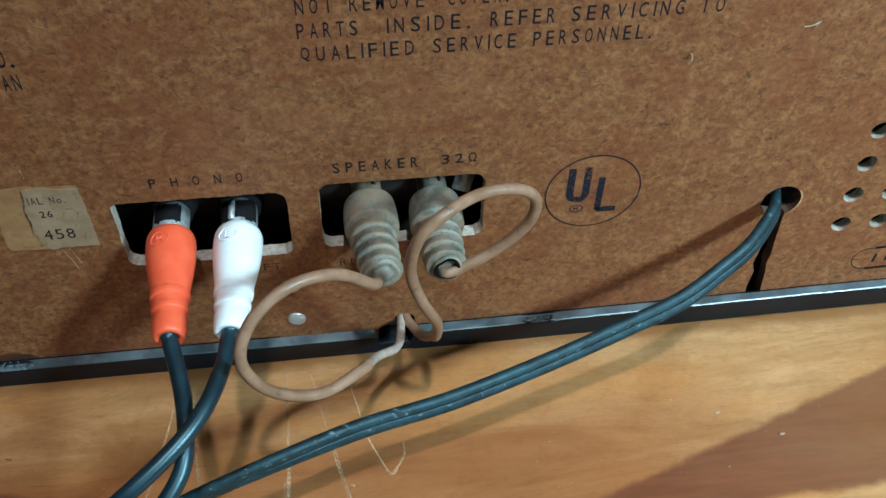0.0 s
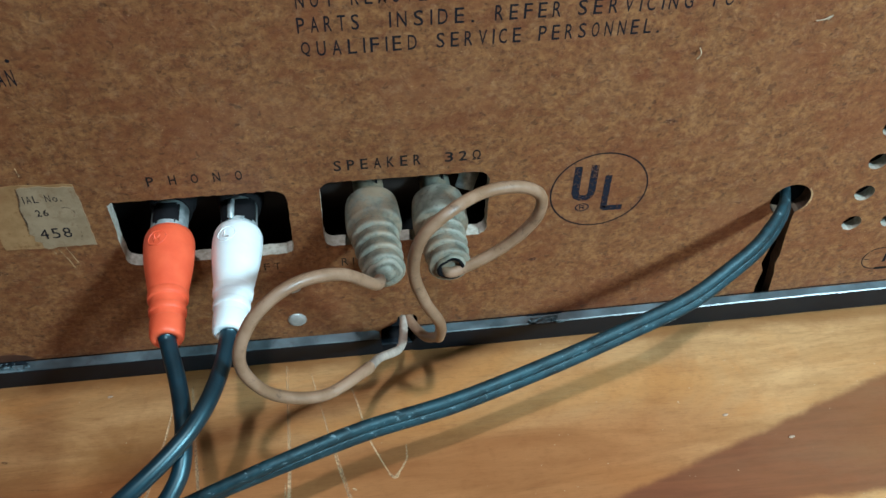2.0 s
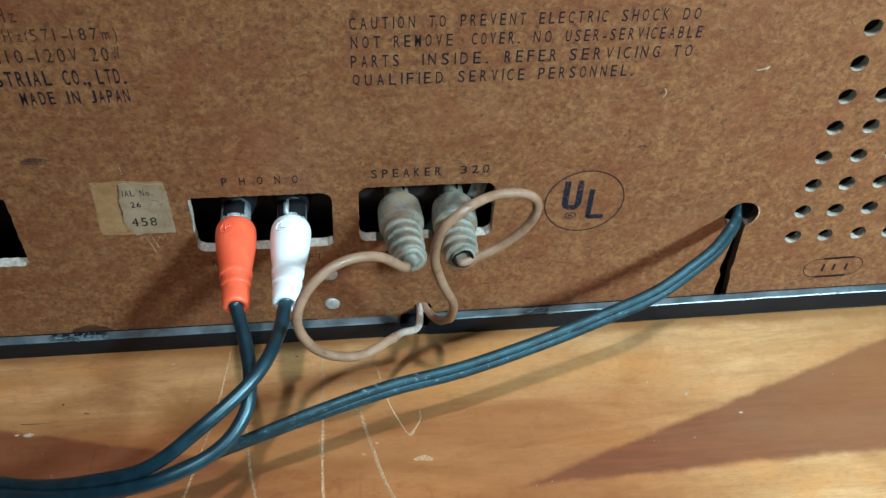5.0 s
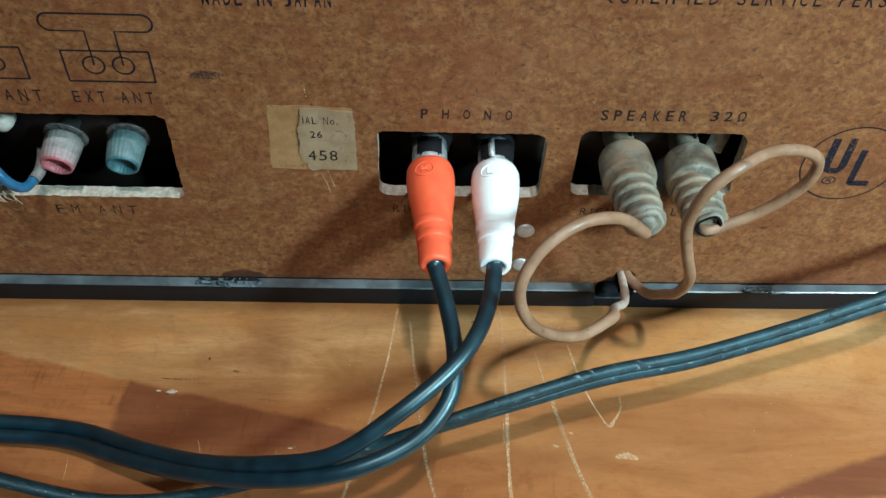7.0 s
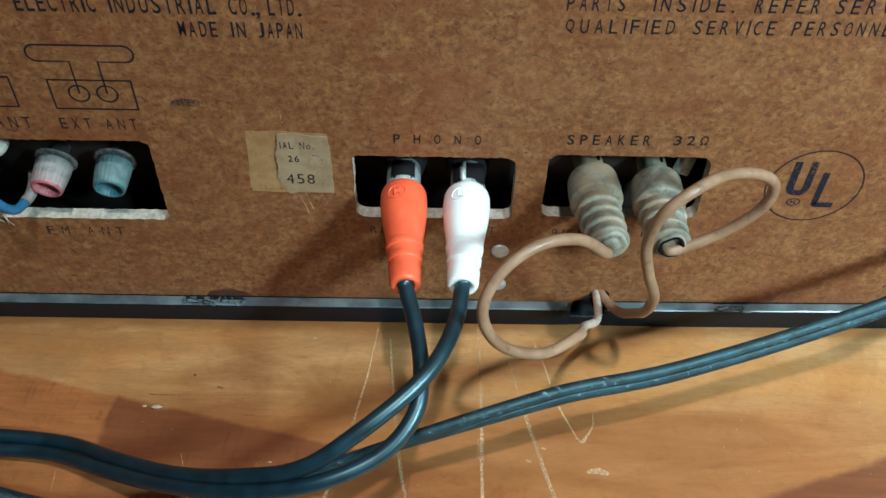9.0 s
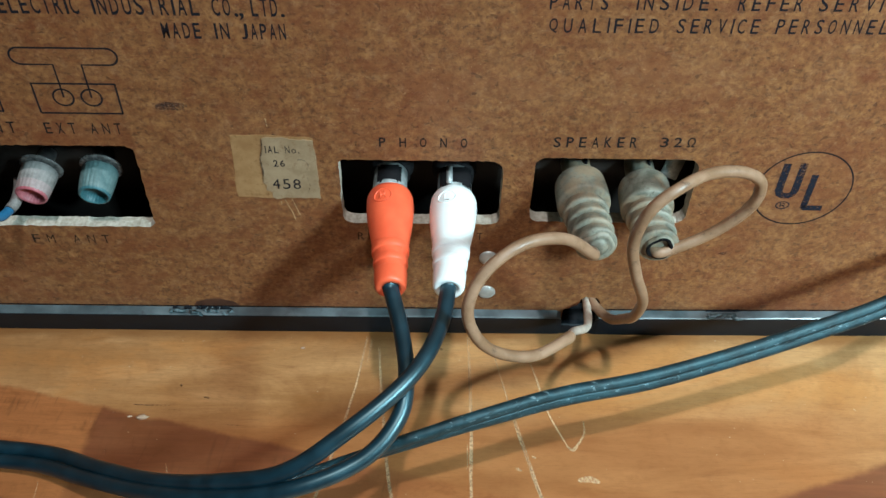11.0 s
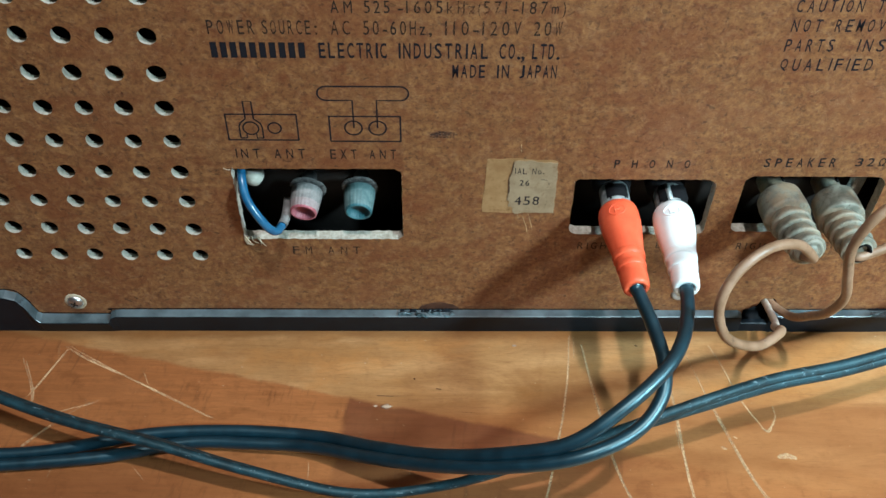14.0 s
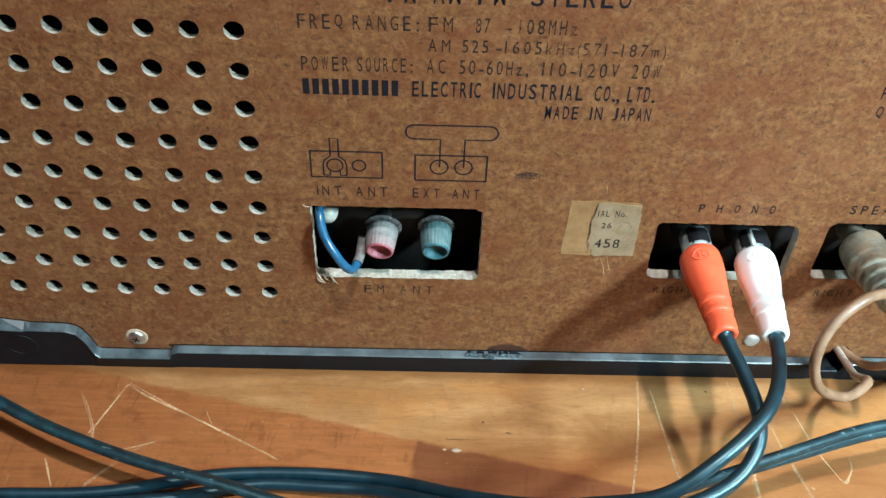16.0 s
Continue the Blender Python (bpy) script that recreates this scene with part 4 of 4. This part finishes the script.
def words(z0, z1, mat, bold, wide, turn, *row):
    """A printed line set word by word; each word is (text, x0, x1)."""
    for text, x0, x1 in row:
        lift = math.sin(radians(turn)) * (x0 - row[0][1])
        printed(text, x0, x1, z0 + lift, z1 + lift, mat, bold, wide, turn)


words(118.0, 122.6, INK, 0.008, 0.72, 0, ("FM-AM-FM", -68.6, -44.0), ("STEREO", -38.6, -17.6))
words(111.4, 114.9, INK_WORN, 0.0, 0.62, 0, ("FREQ", -88.0, -78.4), ("RANGE", -76.2, -63.8), (":", -62.6, -62.0), ("FM", -60.0, -54.8), ("87", -49.9, -46.9), ("-", -43.6, -42.2), ("108MHz", -40.6, -28.0))
words(106.5, 109.6, INK_WORN, 0.0, 0.62, 0, ("AM", -60.0, -55.2), ("525", -52.6, -46.9), ("-1605kHz", -45.2, -28.0), ("(571-187m)", -27.4, -8.0))
words(101.0, 104.6, INK_WORN, 0.0, 0.62, 0, ("POWER", -87.9, -77.4), ("SOURCE", -75.6, -64.8), (":", -63.9, -63.4), ("AC", -60.2, -56.0), ("50-60Hz,", -53.0, -37.6), ("110-120V", -34.6, -17.6), ("20W", -14.7, -8.4))
words(94.8, 98.9, INK, 0.012, 0.70, 0, ("ELECTRIC", -63.4, -47.9), ("INDUSTRIAL", -45.2, -24.7), ("CO.,", -22.1, -16.4), ("LTD.", -14.6, -8.4))
words(89.6, 93.2, INK, 0.012, 0.68, 0, ("MADE", -32.8, -25.2), ("IN", -22.4, -19.6), ("JAPAN", -17.2, -8.5))
for k in range(10):
    below(part("printed_bar", block(-88.0 + 2.22 * k, -86.5 + 2.22 * k, -0.05, -0.01, 94.8, 98.9), INK, None, "blue-black printed bar", False), PANEL)
printed("INT ANT", -86.6, -69.3, 65.2, 68.2, INK_FAINT, 0, 0.55)
printed("EXT ANT", -63.0, -46.5, 65.1, 68.1, INK_FAINT, 0, 0.55)
printed("FM ANT", -75.8, -57.3, 31.2, 34.0, INK_WORN, 0, 0.5)
printed("PHONO", 8.9, 28.2, 62.5, 65.1, INK_FAINT, 0.01, 0.32)
printed("SPEAKER", 47.1, 65.3, 62.9, 65.8, INK_FAINT, 0.01, 0.55, 0.6)
printed("32\u03a9", 70.4, 78.0, 63.3, 66.0, INK_FAINT, 0.01, 0.6, 0.6)
for x in (2.8, 46.8):
    printed("RIGHT", x, x + 10.4, 33.4, 35.9, INK_WORN, 0, 0.6)
    printed("LEFT", x + 21.6, x + 30.0, 33.8, 36.2, INK_WORN, 0, 0.6)
words(107.4, 110.5, INK, 0.004, 0.58, 0.35, ("CAUTION", 43.0, 57.8), ("TO", 61.0, 64.8), ("PREVENT", 68.2, 83.2), ("ELECTRIC", 86.4, 102.4), ("SHOCK", 105.8, 117.0), ("DO", 120.4, 124.6))
words(102.4, 105.6, INK, 0.004, 0.58, 0.35, ("NOT", 43.2, 49.9), ("REMOVE", 53.0, 66.6), ("COVER.", 71.1, 82.4), ("NO", 85.6, 89.8), ("USER-SERVICEABLE", 93.2, 126.0))
words(97.2, 100.5, INK, 0.004, 0.58, 0.35, ("PARTS", 43.0, 54.2), ("INSIDE.", 59.7, 75.6), ("REFER", 79.2, 91.6), ("SERVICING", 94.8, 116.8), ("TO", 120.1, 124.8))
words(92.0, 95.3, INK, 0.004, 0.58, 0.5, ("QUALIFIED", 43.3, 64.7), ("SERVICE", 68.4, 84.4), ("PERSONNEL.", 87.8, 111.4))


def drawn(name, lines, width, mat, label, closed=()):
    bm = bmesh.new()
    for k, pts in enumerate(lines):
        ribbon(pts, width, -0.05, bm, closed=k in closed)
    below(part(name, bm, mat, None, label, False), PANEL)


def box(x0, x1, z0, z1, n=6):
    c = [(x0, z0), (x1, z0), (x1, z1), (x0, z1)]
    return [(a[0] + (b[0] - a[0]) * k / n, a[1] + (b[1] - a[1]) * k / n) for a, b in zip(c, c[1:] + c[:1]) for k in range(n + 1)]


drawn("aerial_diagram", [box(-87.6, -70.4, 71.0, 78.8), arc(-81.8, 74.6, 1.9), arc(-76.0, 74.7, 1.6), [(-82.8, 77.4), (-82.8, 82.6), (-80.8, 82.6), (-80.8, 77.4)],
                         [(-84.6, 71.6), (-84.6, 75.0), (-84.2, 76.2), (-82.8, 77.4)], [(-80.8, 77.4), (-79.4, 76.2), (-79.0, 75.0), (-79.0, 71.6)], [(-84.6, 71.6), (-83.0, 71.6), (-83.0, 72.8)], [(-79.0, 71.6), (-80.6, 71.6), (-80.6, 72.8)]], 0.40, INK, "printed diagram of the inner aerial link")
drawn("aerial_diagram", [box(-62.5, -45.2, 70.7, 78.3), arc(-56.7, 74.8, 2.1), arc(-50.8, 74.8, 2.1), [(-56.6, 74.8), (-56.6, 83.0), (-62.8, 83.0)] + arc(-62.8, 85.0, 2.0, 270, 90, 12) + [(-45.1, 87.0)] + arc(-45.1, 85.0, 2.0, 90, -90, 12) + [(-50.8, 83.0), (-50.8, 74.8)]], 0.42, INK, "printed diagram of an outer folded dipole aerial")
drawn("approval_ring", [arc(105.3, 51.4, 11.0, 0, 360, 56)], 0.36, INK, "thin printed ring round the approval mark")
drawn("approval_mark", [[(99.9, 59.0), (99.9, 51.0), (100.3, 49.9), (101.2, 49.4), (102.6, 49.4), (103.3, 49.9), (103.6, 51.0), (103.6, 59.2)]], 1.75, INK_BLUE, "blue-black printed mark, plain bent bar")
drawn("approval_mark", [[(107.0, 55.8), (107.0, 45.7), (107.1, 45.6), (111.4, 45.6)]], 1.55, INK_BLUE, "blue-black printed mark, plain angled bar")
drawn("approval_mark", [arc(102.0, 46.4, 1.5, 0, 360, 20, 1.1), [(101.5, 45.75), (101.5, 47.0), (102.2, 47.0), (102.5, 46.7), (102.2, 46.4), (101.5, 46.4)], [(102.0, 46.4), (102.6, 45.75)]], 0.3, INK_BLUE, "tiny printed ring")
drawn("badge", [arc(182.8, 19.2, 3.9, 270, 90, 14) + [(193.6, 23.3)] + arc(193.6, 19.4, 3.9, 90, -90, 14) + [(182.8, 15.3)], [(179.4, 19.0), (180.8, 19.0)]], 0.30, INK_FAINT, "thin printed capsule outline")
drawn("badge", [[(184.0, 23.1), (193.8, 23.4)], [(183.6, 15.2), (193.4, 15.3)]], 0.9, INK_FAINT, "thick printed bars of the capsule mark")
drawn("badge", [[(185.0, 17.6), (185.0, 20.8)], [(188.4, 17.8), (188.4, 20.6)], [(192.4, 17.8), (192.4, 20.6)]], 0.8, INK_FAINT, "short faded printed bars")


# ---- the torn serial label ----
def serial_label():
    back = [(-23.4, 65.2), (-16.8, 65.4), (-5.6, 64.8), (-5.3, 56.0), (-5.2, 47.2), (-17.0, 46.9), (-24.2, 47.1), (-23.9, 56.0)]
    ob = sub("serial_label", fill([ragged(back, 0.16, rnd, 1.5)], -0.09, 0.01), GLUE, "torn yellowed paper label with part of a serial number", False)
    torn = [(-16.6, 64.7), (-12.0, 64.9), (-10.6, 64.3), (-5.5, 64.2), (-5.1, 55.0), (-5.2, 47.0), (-12.0, 47.2), (-15.2, 46.8), (-16.2, 47.4), (-15.9, 49.0), (-17.4, 49.4), (-17.0, 51.0), (-17.9, 51.6), (-17.4, 55.0), (-17.6, 58.5), (-16.9, 61.6)]
    paper = fill([ragged(torn, 0.14, rnd, 1.0)], -0.28, -0.10)
    below(part("paper", paper, PAPER, None, "torn grey-buff paper", False), ob)
    edge = [(-16.7, 64.6), (-16.9, 61.6), (-17.6, 58.5), (-17.4, 55.0), (-17.9, 51.8)]
    below(part("tear", ribbon([(p.x, p.y) for p in flow([(*q, 0) for q in edge], 5)], 0.35, -0.30), STAIN, None, "dark torn edge"), ob)
    below(part("tear", ribbon(arc(-8.8, 57.0, 1.7, 110, -40, 10), 0.3, -0.31), STAIN, None, "brown crease"), ob)
    below(part("tear", ribbon([(-7.6, 53.4), (-7.2, 51.0), (-7.8, 48.8)], 0.22, -0.31), STAIN, None, "brown crease"), ob)
    for text, x0, x1, z0, z1, bold in (("IAL No.", -16.2, -8.6, 60.5, 62.5, 0.0), ("26", -14.8, -12.3, 56.6, 58.5, 0.01), ("458", -15.7, -9.3, 49.9, 52.9, 0.0)):
        below(lettering("printed_line", text, x0, x1, z0, z1, INK, None, -0.31, bold, 0.72), ob)
    for pts in ([(-14.6, 46.6), (-14.2, 44.6)], [(-13.5, 46.4), (-12.0, 42.0), (-11.5, 39.5)], [(-11.8, 46.6), (-10.4, 41.5)], [(-15.0, 67.6), (-15.2, 70.0)]):
        below(part("scratch", ribbon(pts, 0.17, -0.04), SCRATCH, None, "thin pale scratch on the board"), PANEL)


serial_label()
for pts, w in ((arc(152.4, 43.3, 5.15, -48, 42, 12), 0.45),):
    below(part("scratch", ribbon(pts, w, -0.04, taper=True), SCRATCH, None, "pale worn mark on the board"), PANEL)


# ---- cables ----
def rca_plug(name, base, tip, mat, label, letter, parent):
    """A moulded phono plug with ridges and a stepped neck."""
    prof = [(-0.2, 1.5), (0.0, 3.2), (0.4, 4.1), (1.2, 4.75), (2.4, 5.05), (4.5, 5.15), (7, 5.10), (10, 4.92), (13, 4.62), (16, 4.26), (19.0, 3.92), (19.9, 3.82), (20.0, 3.80), (20.05, 3.98), (20.2, 4.03), (21.8, 3.93), (21.95, 3.87), (22.0, 3.52), (22.15, 3.48),
            (24.3, 3.44), (24.4, 3.44), (24.45, 3.64), (24.6, 3.68), (25.9, 3.60), (26.05, 3.56), (26.1, 3.32), (26.25, 3.29), (28.0, 3.28), (28.1, 3.28), (28.15, 3.40), (28.3, 3.43), (31.6, 3.30), (32.6, 3.20), (33.1, 3.0), (33.3, 2.6), (33.2, 1.9), (32.4, 1.75)]
    prof = [(a * 0.83, r * 1.03) for a, r in prof]
    ob = part(name, turned(prof, base, tip, 40), mat, None, label)
    under_thing(ob, parent)
    way = (Vector(tip) - Vector(base)).normalized()
    side = way.cross(Vector((0, 0, 1))).normalized()
    up = side.cross(way)
    at = Vector(base) + way * 5.0

    def on_top(u, v):
        """A point of the plug's upper side, u across and v along."""
        u = 1.5 - u
        return at + side * u + way * v + up * math.sqrt(max(5.30 ** 2 - u * u, 1))

    strokes = [[(1.9 * math.cos(a), 1.9 * math.sin(a)) for a in [2 * math.pi * k / 20 for k in range(21)]]]
    strokes += [[(-0.6, 1.0), (-0.6, -1.0), (0.3, -1.0), (0.6, -0.5), (0.3, 0.0), (-0.6, 0.0)], [(0.0, 0.0), (0.7, 1.0)]] if letter == "R" else [[(-0.5, -1.0), (-0.5, 1.0), (0.6, 1.0)]]
    mark = bmesh.new()
    for s in strokes:
        sweep([on_top(u, v) for u, v in s], circle(0.14, 6), mark)
    ob2 = part("raised_mark", mark, mat, None, "raised moulded mark")
    ob2.parent = ob
    return ob


phono_cable = thing("phono_cable", "black twin phono cable with one orange and one white plug", "audio cable", at=(-60, -45, 0))
rca_plug("orange_plug", (11.05, -2.2, 50.25), (12.3, -29.4, 49.1), ORANGE, "moulded orange vinyl plug", "R", phono_cable)
rca_plug("white_plug", (25.6, -2.4, 49.7), (24.3, -30.5, 49.4), WHITE, "moulded white vinyl plug", "L", phono_cable)
LEAD_W = [(24.3, -29.6, 49.6), (23.1, -37.8, 49.3), (20.1, -46.5, 48.8), (14.9, -53.7, 47.5), (5.2, -61.3, 44.2), (-6.5, -66.3, 38.0), (-20.3, -64.9, 31.7), (-35.2, -59.7, 22.8), (-51.0, -51.6, 13.8), (-67.4, -42.9, 5.8), (-89.5, -39.9, 3.9), (-113.6, -40.2, 2.8), (-141.2, -45.1, 1.8), (-170.1, -46.5, 2.2), (-199.0, -47.9, 2.2), (-227.9, -52.3, 2.2), (-256.8, -58.7, 2.2)]
LEAD_O = [(12.2, -29.2, 49.2), (14.9, -40.0, 47.2), (16.1, -49.8, 45.6), (14.7, -57.3, 42.4), (8.0, -64.1, 38.8), (-5.1, -68.9, 36.2), (-21.1, -67.4, 30.2), (-37.6, -61.6, 21.6), (-54.1, -53.4, 12.5), (-70.0, -45.6, 5.2), (-85.2, -43.4, 3.3), (-102.4, -42.5, 2.4), (-122.6, -46.3, 1.7), (-145.4, -48.8, 1.9), (-169.4, -50.2, 2.1), (-193.4, -51.6, 2.1), (-217.4, -56.0, 2.1), (-241.4, -62.4, 2.1)]
under_thing(part("lead", sweep(flow(LEAD_W, 8), circle(1.68, 14)), LEAD, None, "shiny black vinyl lead"), phono_cable)
under_thing(part("lead", sweep(flow(LEAD_O, 8), circle(1.68, 14)), LEAD, None, "shiny black vinyl lead"), phono_cable)

POWER = [(153.0, 14.0, 45.0), (152.8, 7.3, 44.4), (151.6, 2.0, 44.4), (149.6, -2.9, 44.0), (145.9, -7.4, 43.0), (140.7, -12.1, 41.3), (133.1, -16.4, 38.7), (123.1, -20.9, 35.1), (108.4, -24.6, 31.0), (89.8, -29.7, 27.8), (68.4, -36.2, 26.9), (48.8, -41.3, 27.6), (29.4, -48.3, 28.3), (8.8, -53.3, 23.8), (-12.7, -57.0, 16.2), (-34.5, -59.6, 9.1), (-57.3, -61.1, 8.1), (-82.2, -58.0, 13.4), (-106.2, -52.4, 17.2), (-130.4, -46.1, 18.5), (-154.3, -37.1, 19.4), (-176.8, -26.3, 20.6), (-200.0, -17.0, 18.5), (-224.0, -11.0, 14.0), (-248.0, -8.0, 9.0)]


power_cord = thing("power_cord", "flat black twin-core power cord, dusty and cracked", "power cord", at=(60, -35, 0))


def cord_section(core, apart, web):
    """Two round cores side by side, joined by a web."""
    top = []
    for k in range(17):
        x = (apart + core) * math.cos(math.pi * k / 16)
        h = core * math.sqrt(max(1 - ((abs(x) - apart) / core) ** 2, 0.0)) if abs(x) > 0.35 * apart else web
        top.append((x, max(h, web if abs(x) < apart else 0.0)))
    return top + [(x, -y) for x, y in top[-2:0:-1]]


def cord_twist(u):
    """The cord lies flat by its hole and turns on edge towards the far end."""
    at = u * (len(POWER) - 1)
    k = min(int(at), len(POWER) - 2)
    x = POWER[k][0] + (POWER[k + 1][0] - POWER[k][0]) * (at - k)
    return float(np.interp(x, (-110, -50, 5, 45, 120, 145, 153), (124, 106, 96, 44, 38, 56, 78)))


whole = cord_section(1.22, 1.02, 1.18)
for half in ([q for q in whole if q[0] >= -0.01], [q for q in whole[8:] + whole[:1] if q[0] <= 0.01]):
    under_thing(part("core", sweep(flow(POWER, 10), half, twist=cord_twist, widths=lambda u: 1.0 - 0.12 * max(0.0, 1 - u / 0.12)), CORD, None, "cracked black rubber core of the flat cord"), power_cord)


def speaker_wire(base, tip, line, label, at, worn=None, open_end=False, ribs=4):
    """A dusty moulded plug with a ribbed neck, and its single tan wire."""
    wire = thing("speaker_wire", label, "speaker wire", "speaker wires", at=at)
    base, tip = Vector(base), Vector(tip)
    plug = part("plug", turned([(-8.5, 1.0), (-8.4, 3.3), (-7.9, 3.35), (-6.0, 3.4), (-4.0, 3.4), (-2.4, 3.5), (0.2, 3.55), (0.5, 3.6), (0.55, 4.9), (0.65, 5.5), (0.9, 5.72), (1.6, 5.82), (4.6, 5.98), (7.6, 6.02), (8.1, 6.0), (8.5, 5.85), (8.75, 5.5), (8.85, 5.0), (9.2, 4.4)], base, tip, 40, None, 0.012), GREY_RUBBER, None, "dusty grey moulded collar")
    under_thing(plug, wire)
    reach = (tip - base).length
    pitch = (reach - 10.2) / ribs
    for k in range(ribs):
        s, r = 8.8 + pitch * k, 5.05 - 0.9 * k / ribs
        aim = tip + Vector((0.25 * k, 0, -0.15 + 0.12 * k))
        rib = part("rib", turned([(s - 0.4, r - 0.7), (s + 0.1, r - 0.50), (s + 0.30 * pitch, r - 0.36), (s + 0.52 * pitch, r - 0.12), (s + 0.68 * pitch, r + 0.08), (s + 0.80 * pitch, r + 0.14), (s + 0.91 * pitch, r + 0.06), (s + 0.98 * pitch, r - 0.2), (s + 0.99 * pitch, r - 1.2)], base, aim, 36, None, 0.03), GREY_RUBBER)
        rib.parent = plug
    bent = tip + Vector((0.9, 0, 0.3))
    if open_end:
        rim = [(reach - 1.7, 3.2), (reach - 1.0, 3.25), (reach - 0.5, 2.9), (reach - 0.3, 2.4), (reach - 0.7, 2.1), (reach - 1.9, 1.7), (reach - 2.0, 0.3)]
    else:
        rim = [(reach - 1.7, 3.5), (reach - 1.1, 3.7), (reach - 0.7, 3.4), (reach - 0.6, 2.8), (reach - 1.0, 2.3), (reach - 0.4, 1.9), (reach, 1.2), (reach - 0.1, 0.3)]
    end = part("neck", turned(rim, base, bent, 24, None, 0.16, lambda j: 1 if open_end and j > 1 else 0), [GREY_RUBBER, DARK], None, "torn end of the collar")
    end.parent = plug
    slot = part("slot", block(-0.28, 0.28, -1.7, 1.7, -0.6, 0.4), DARK, None, "dark slit")
    slot.matrix_basis = Matrix.Translation((base + Vector((1.6, 5.2, 3.05))) * MM)
    slot.parent = plug
    pts = flow(line, 8)
    sound = pts[:worn] if worn else pts
    n = len(sound)
    under_thing(part("wire", sweep(sound, circle(1.22, 12), widths=lambda u: 1 + (0.10 * max(0.0, (u * n - n + 4) / 4) if worn else 0.0) + 0.04 * noise.noise(Vector((u * 30, n, 0)))), BROWN_WIRE, None, "tan-brown vinyl wire"), wire)
    if worn:
        rest = pts[worn - 3:]
        under_thing(part("worn_end", sweep(rest, circle(1.02, 12), widths=lambda u: 1.0 + 0.12 * noise.noise(Vector((u * 9, 0, 3)))), BARE_WIRE, None, "pale worn end of the insulation"), wire)
    return wire


speaker_wire((54.3, 1.5, 51.2), (55.0, -22.0, 53.0), [(54.8, -20.1, 51.3), (53.5, -27.4, 57.7), (46.9, -30.7, 65.3), (38.3, -34.9, 68.1), (30.8, -39.2, 64.4), (27.8, -42.9, 56.9), (32.1, -42.5, 46.1), (41.3, -39.9, 39.9), (49.8, -32.8, 36.7), (53.5, -22.6, 26.9), (58.8, -13.2, 17.4), (60.5, -2.5, 12.4), (60.8, 5.1, 10.5)], "tan wire looped down from a ribbed grey plug, end worn pale", (40, -30, 40), worn=67)
speaker_wire((69.0, 1.6, 50.6), (68.6, -20.2, 51.2), [(67.8, -15.0, 50.3), (68.9, -19.2, 50.1), (72.9, -18.9, 51.0), (79.5, -17.8, 54.0), (84.3, -17.7, 58.8), (87.0, -18.2, 64.5), (86.5, -18.6, 70.0), (82.0, -19.4, 73.2), (74.9, -21.9, 74.9), (68.0, -27.2, 76.1), (62.4, -29.4, 71.8), (60.8, -29.0, 62.4), (63.0, -28.7, 52.6), (66.4, -26.1, 42.1), (67.0, -21.3, 31.2), (67.0, -14.8, 22.4), (65.1, -8.9, 15.3), (62.3, -1.5, 12.2), (61.8, 5.0, 10.5)], "tan wire looped upward from a ribbed grey plug, torn end", (80, -25, 60), open_end=True)

aerial = thing("aerial_wire", "blue aerial wire bent up to the terminal with a milky sleeve", "aerial wire", at=(-82, 0, 45))
under_thing(part("wire", sweep(flow([(-87.4, 11.0, 57.5), (-86.7, 2.4, 58.8), (-85.3, -3.2, 54.9), (-82.2, -5.8, 50.3), (-79.9, -6.2, 46.6), (-78.4, -4.4, 44.0), (-77.3, -1.4, 43.5)], 8), circle(1.15, 12)), BLUE, None, "blue vinyl wire"), aerial)
under_thing(part("sleeve", sweep(flow([(-77.4, -1.8, 43.6), (-76.8, 1.0, 43.6), (-76.4, 3.6, 45.0), (-76.0, 5.0, 47.4)], 6), circle(1.3, 12)), FROST, None, "milky plastic sleeve"), aerial)
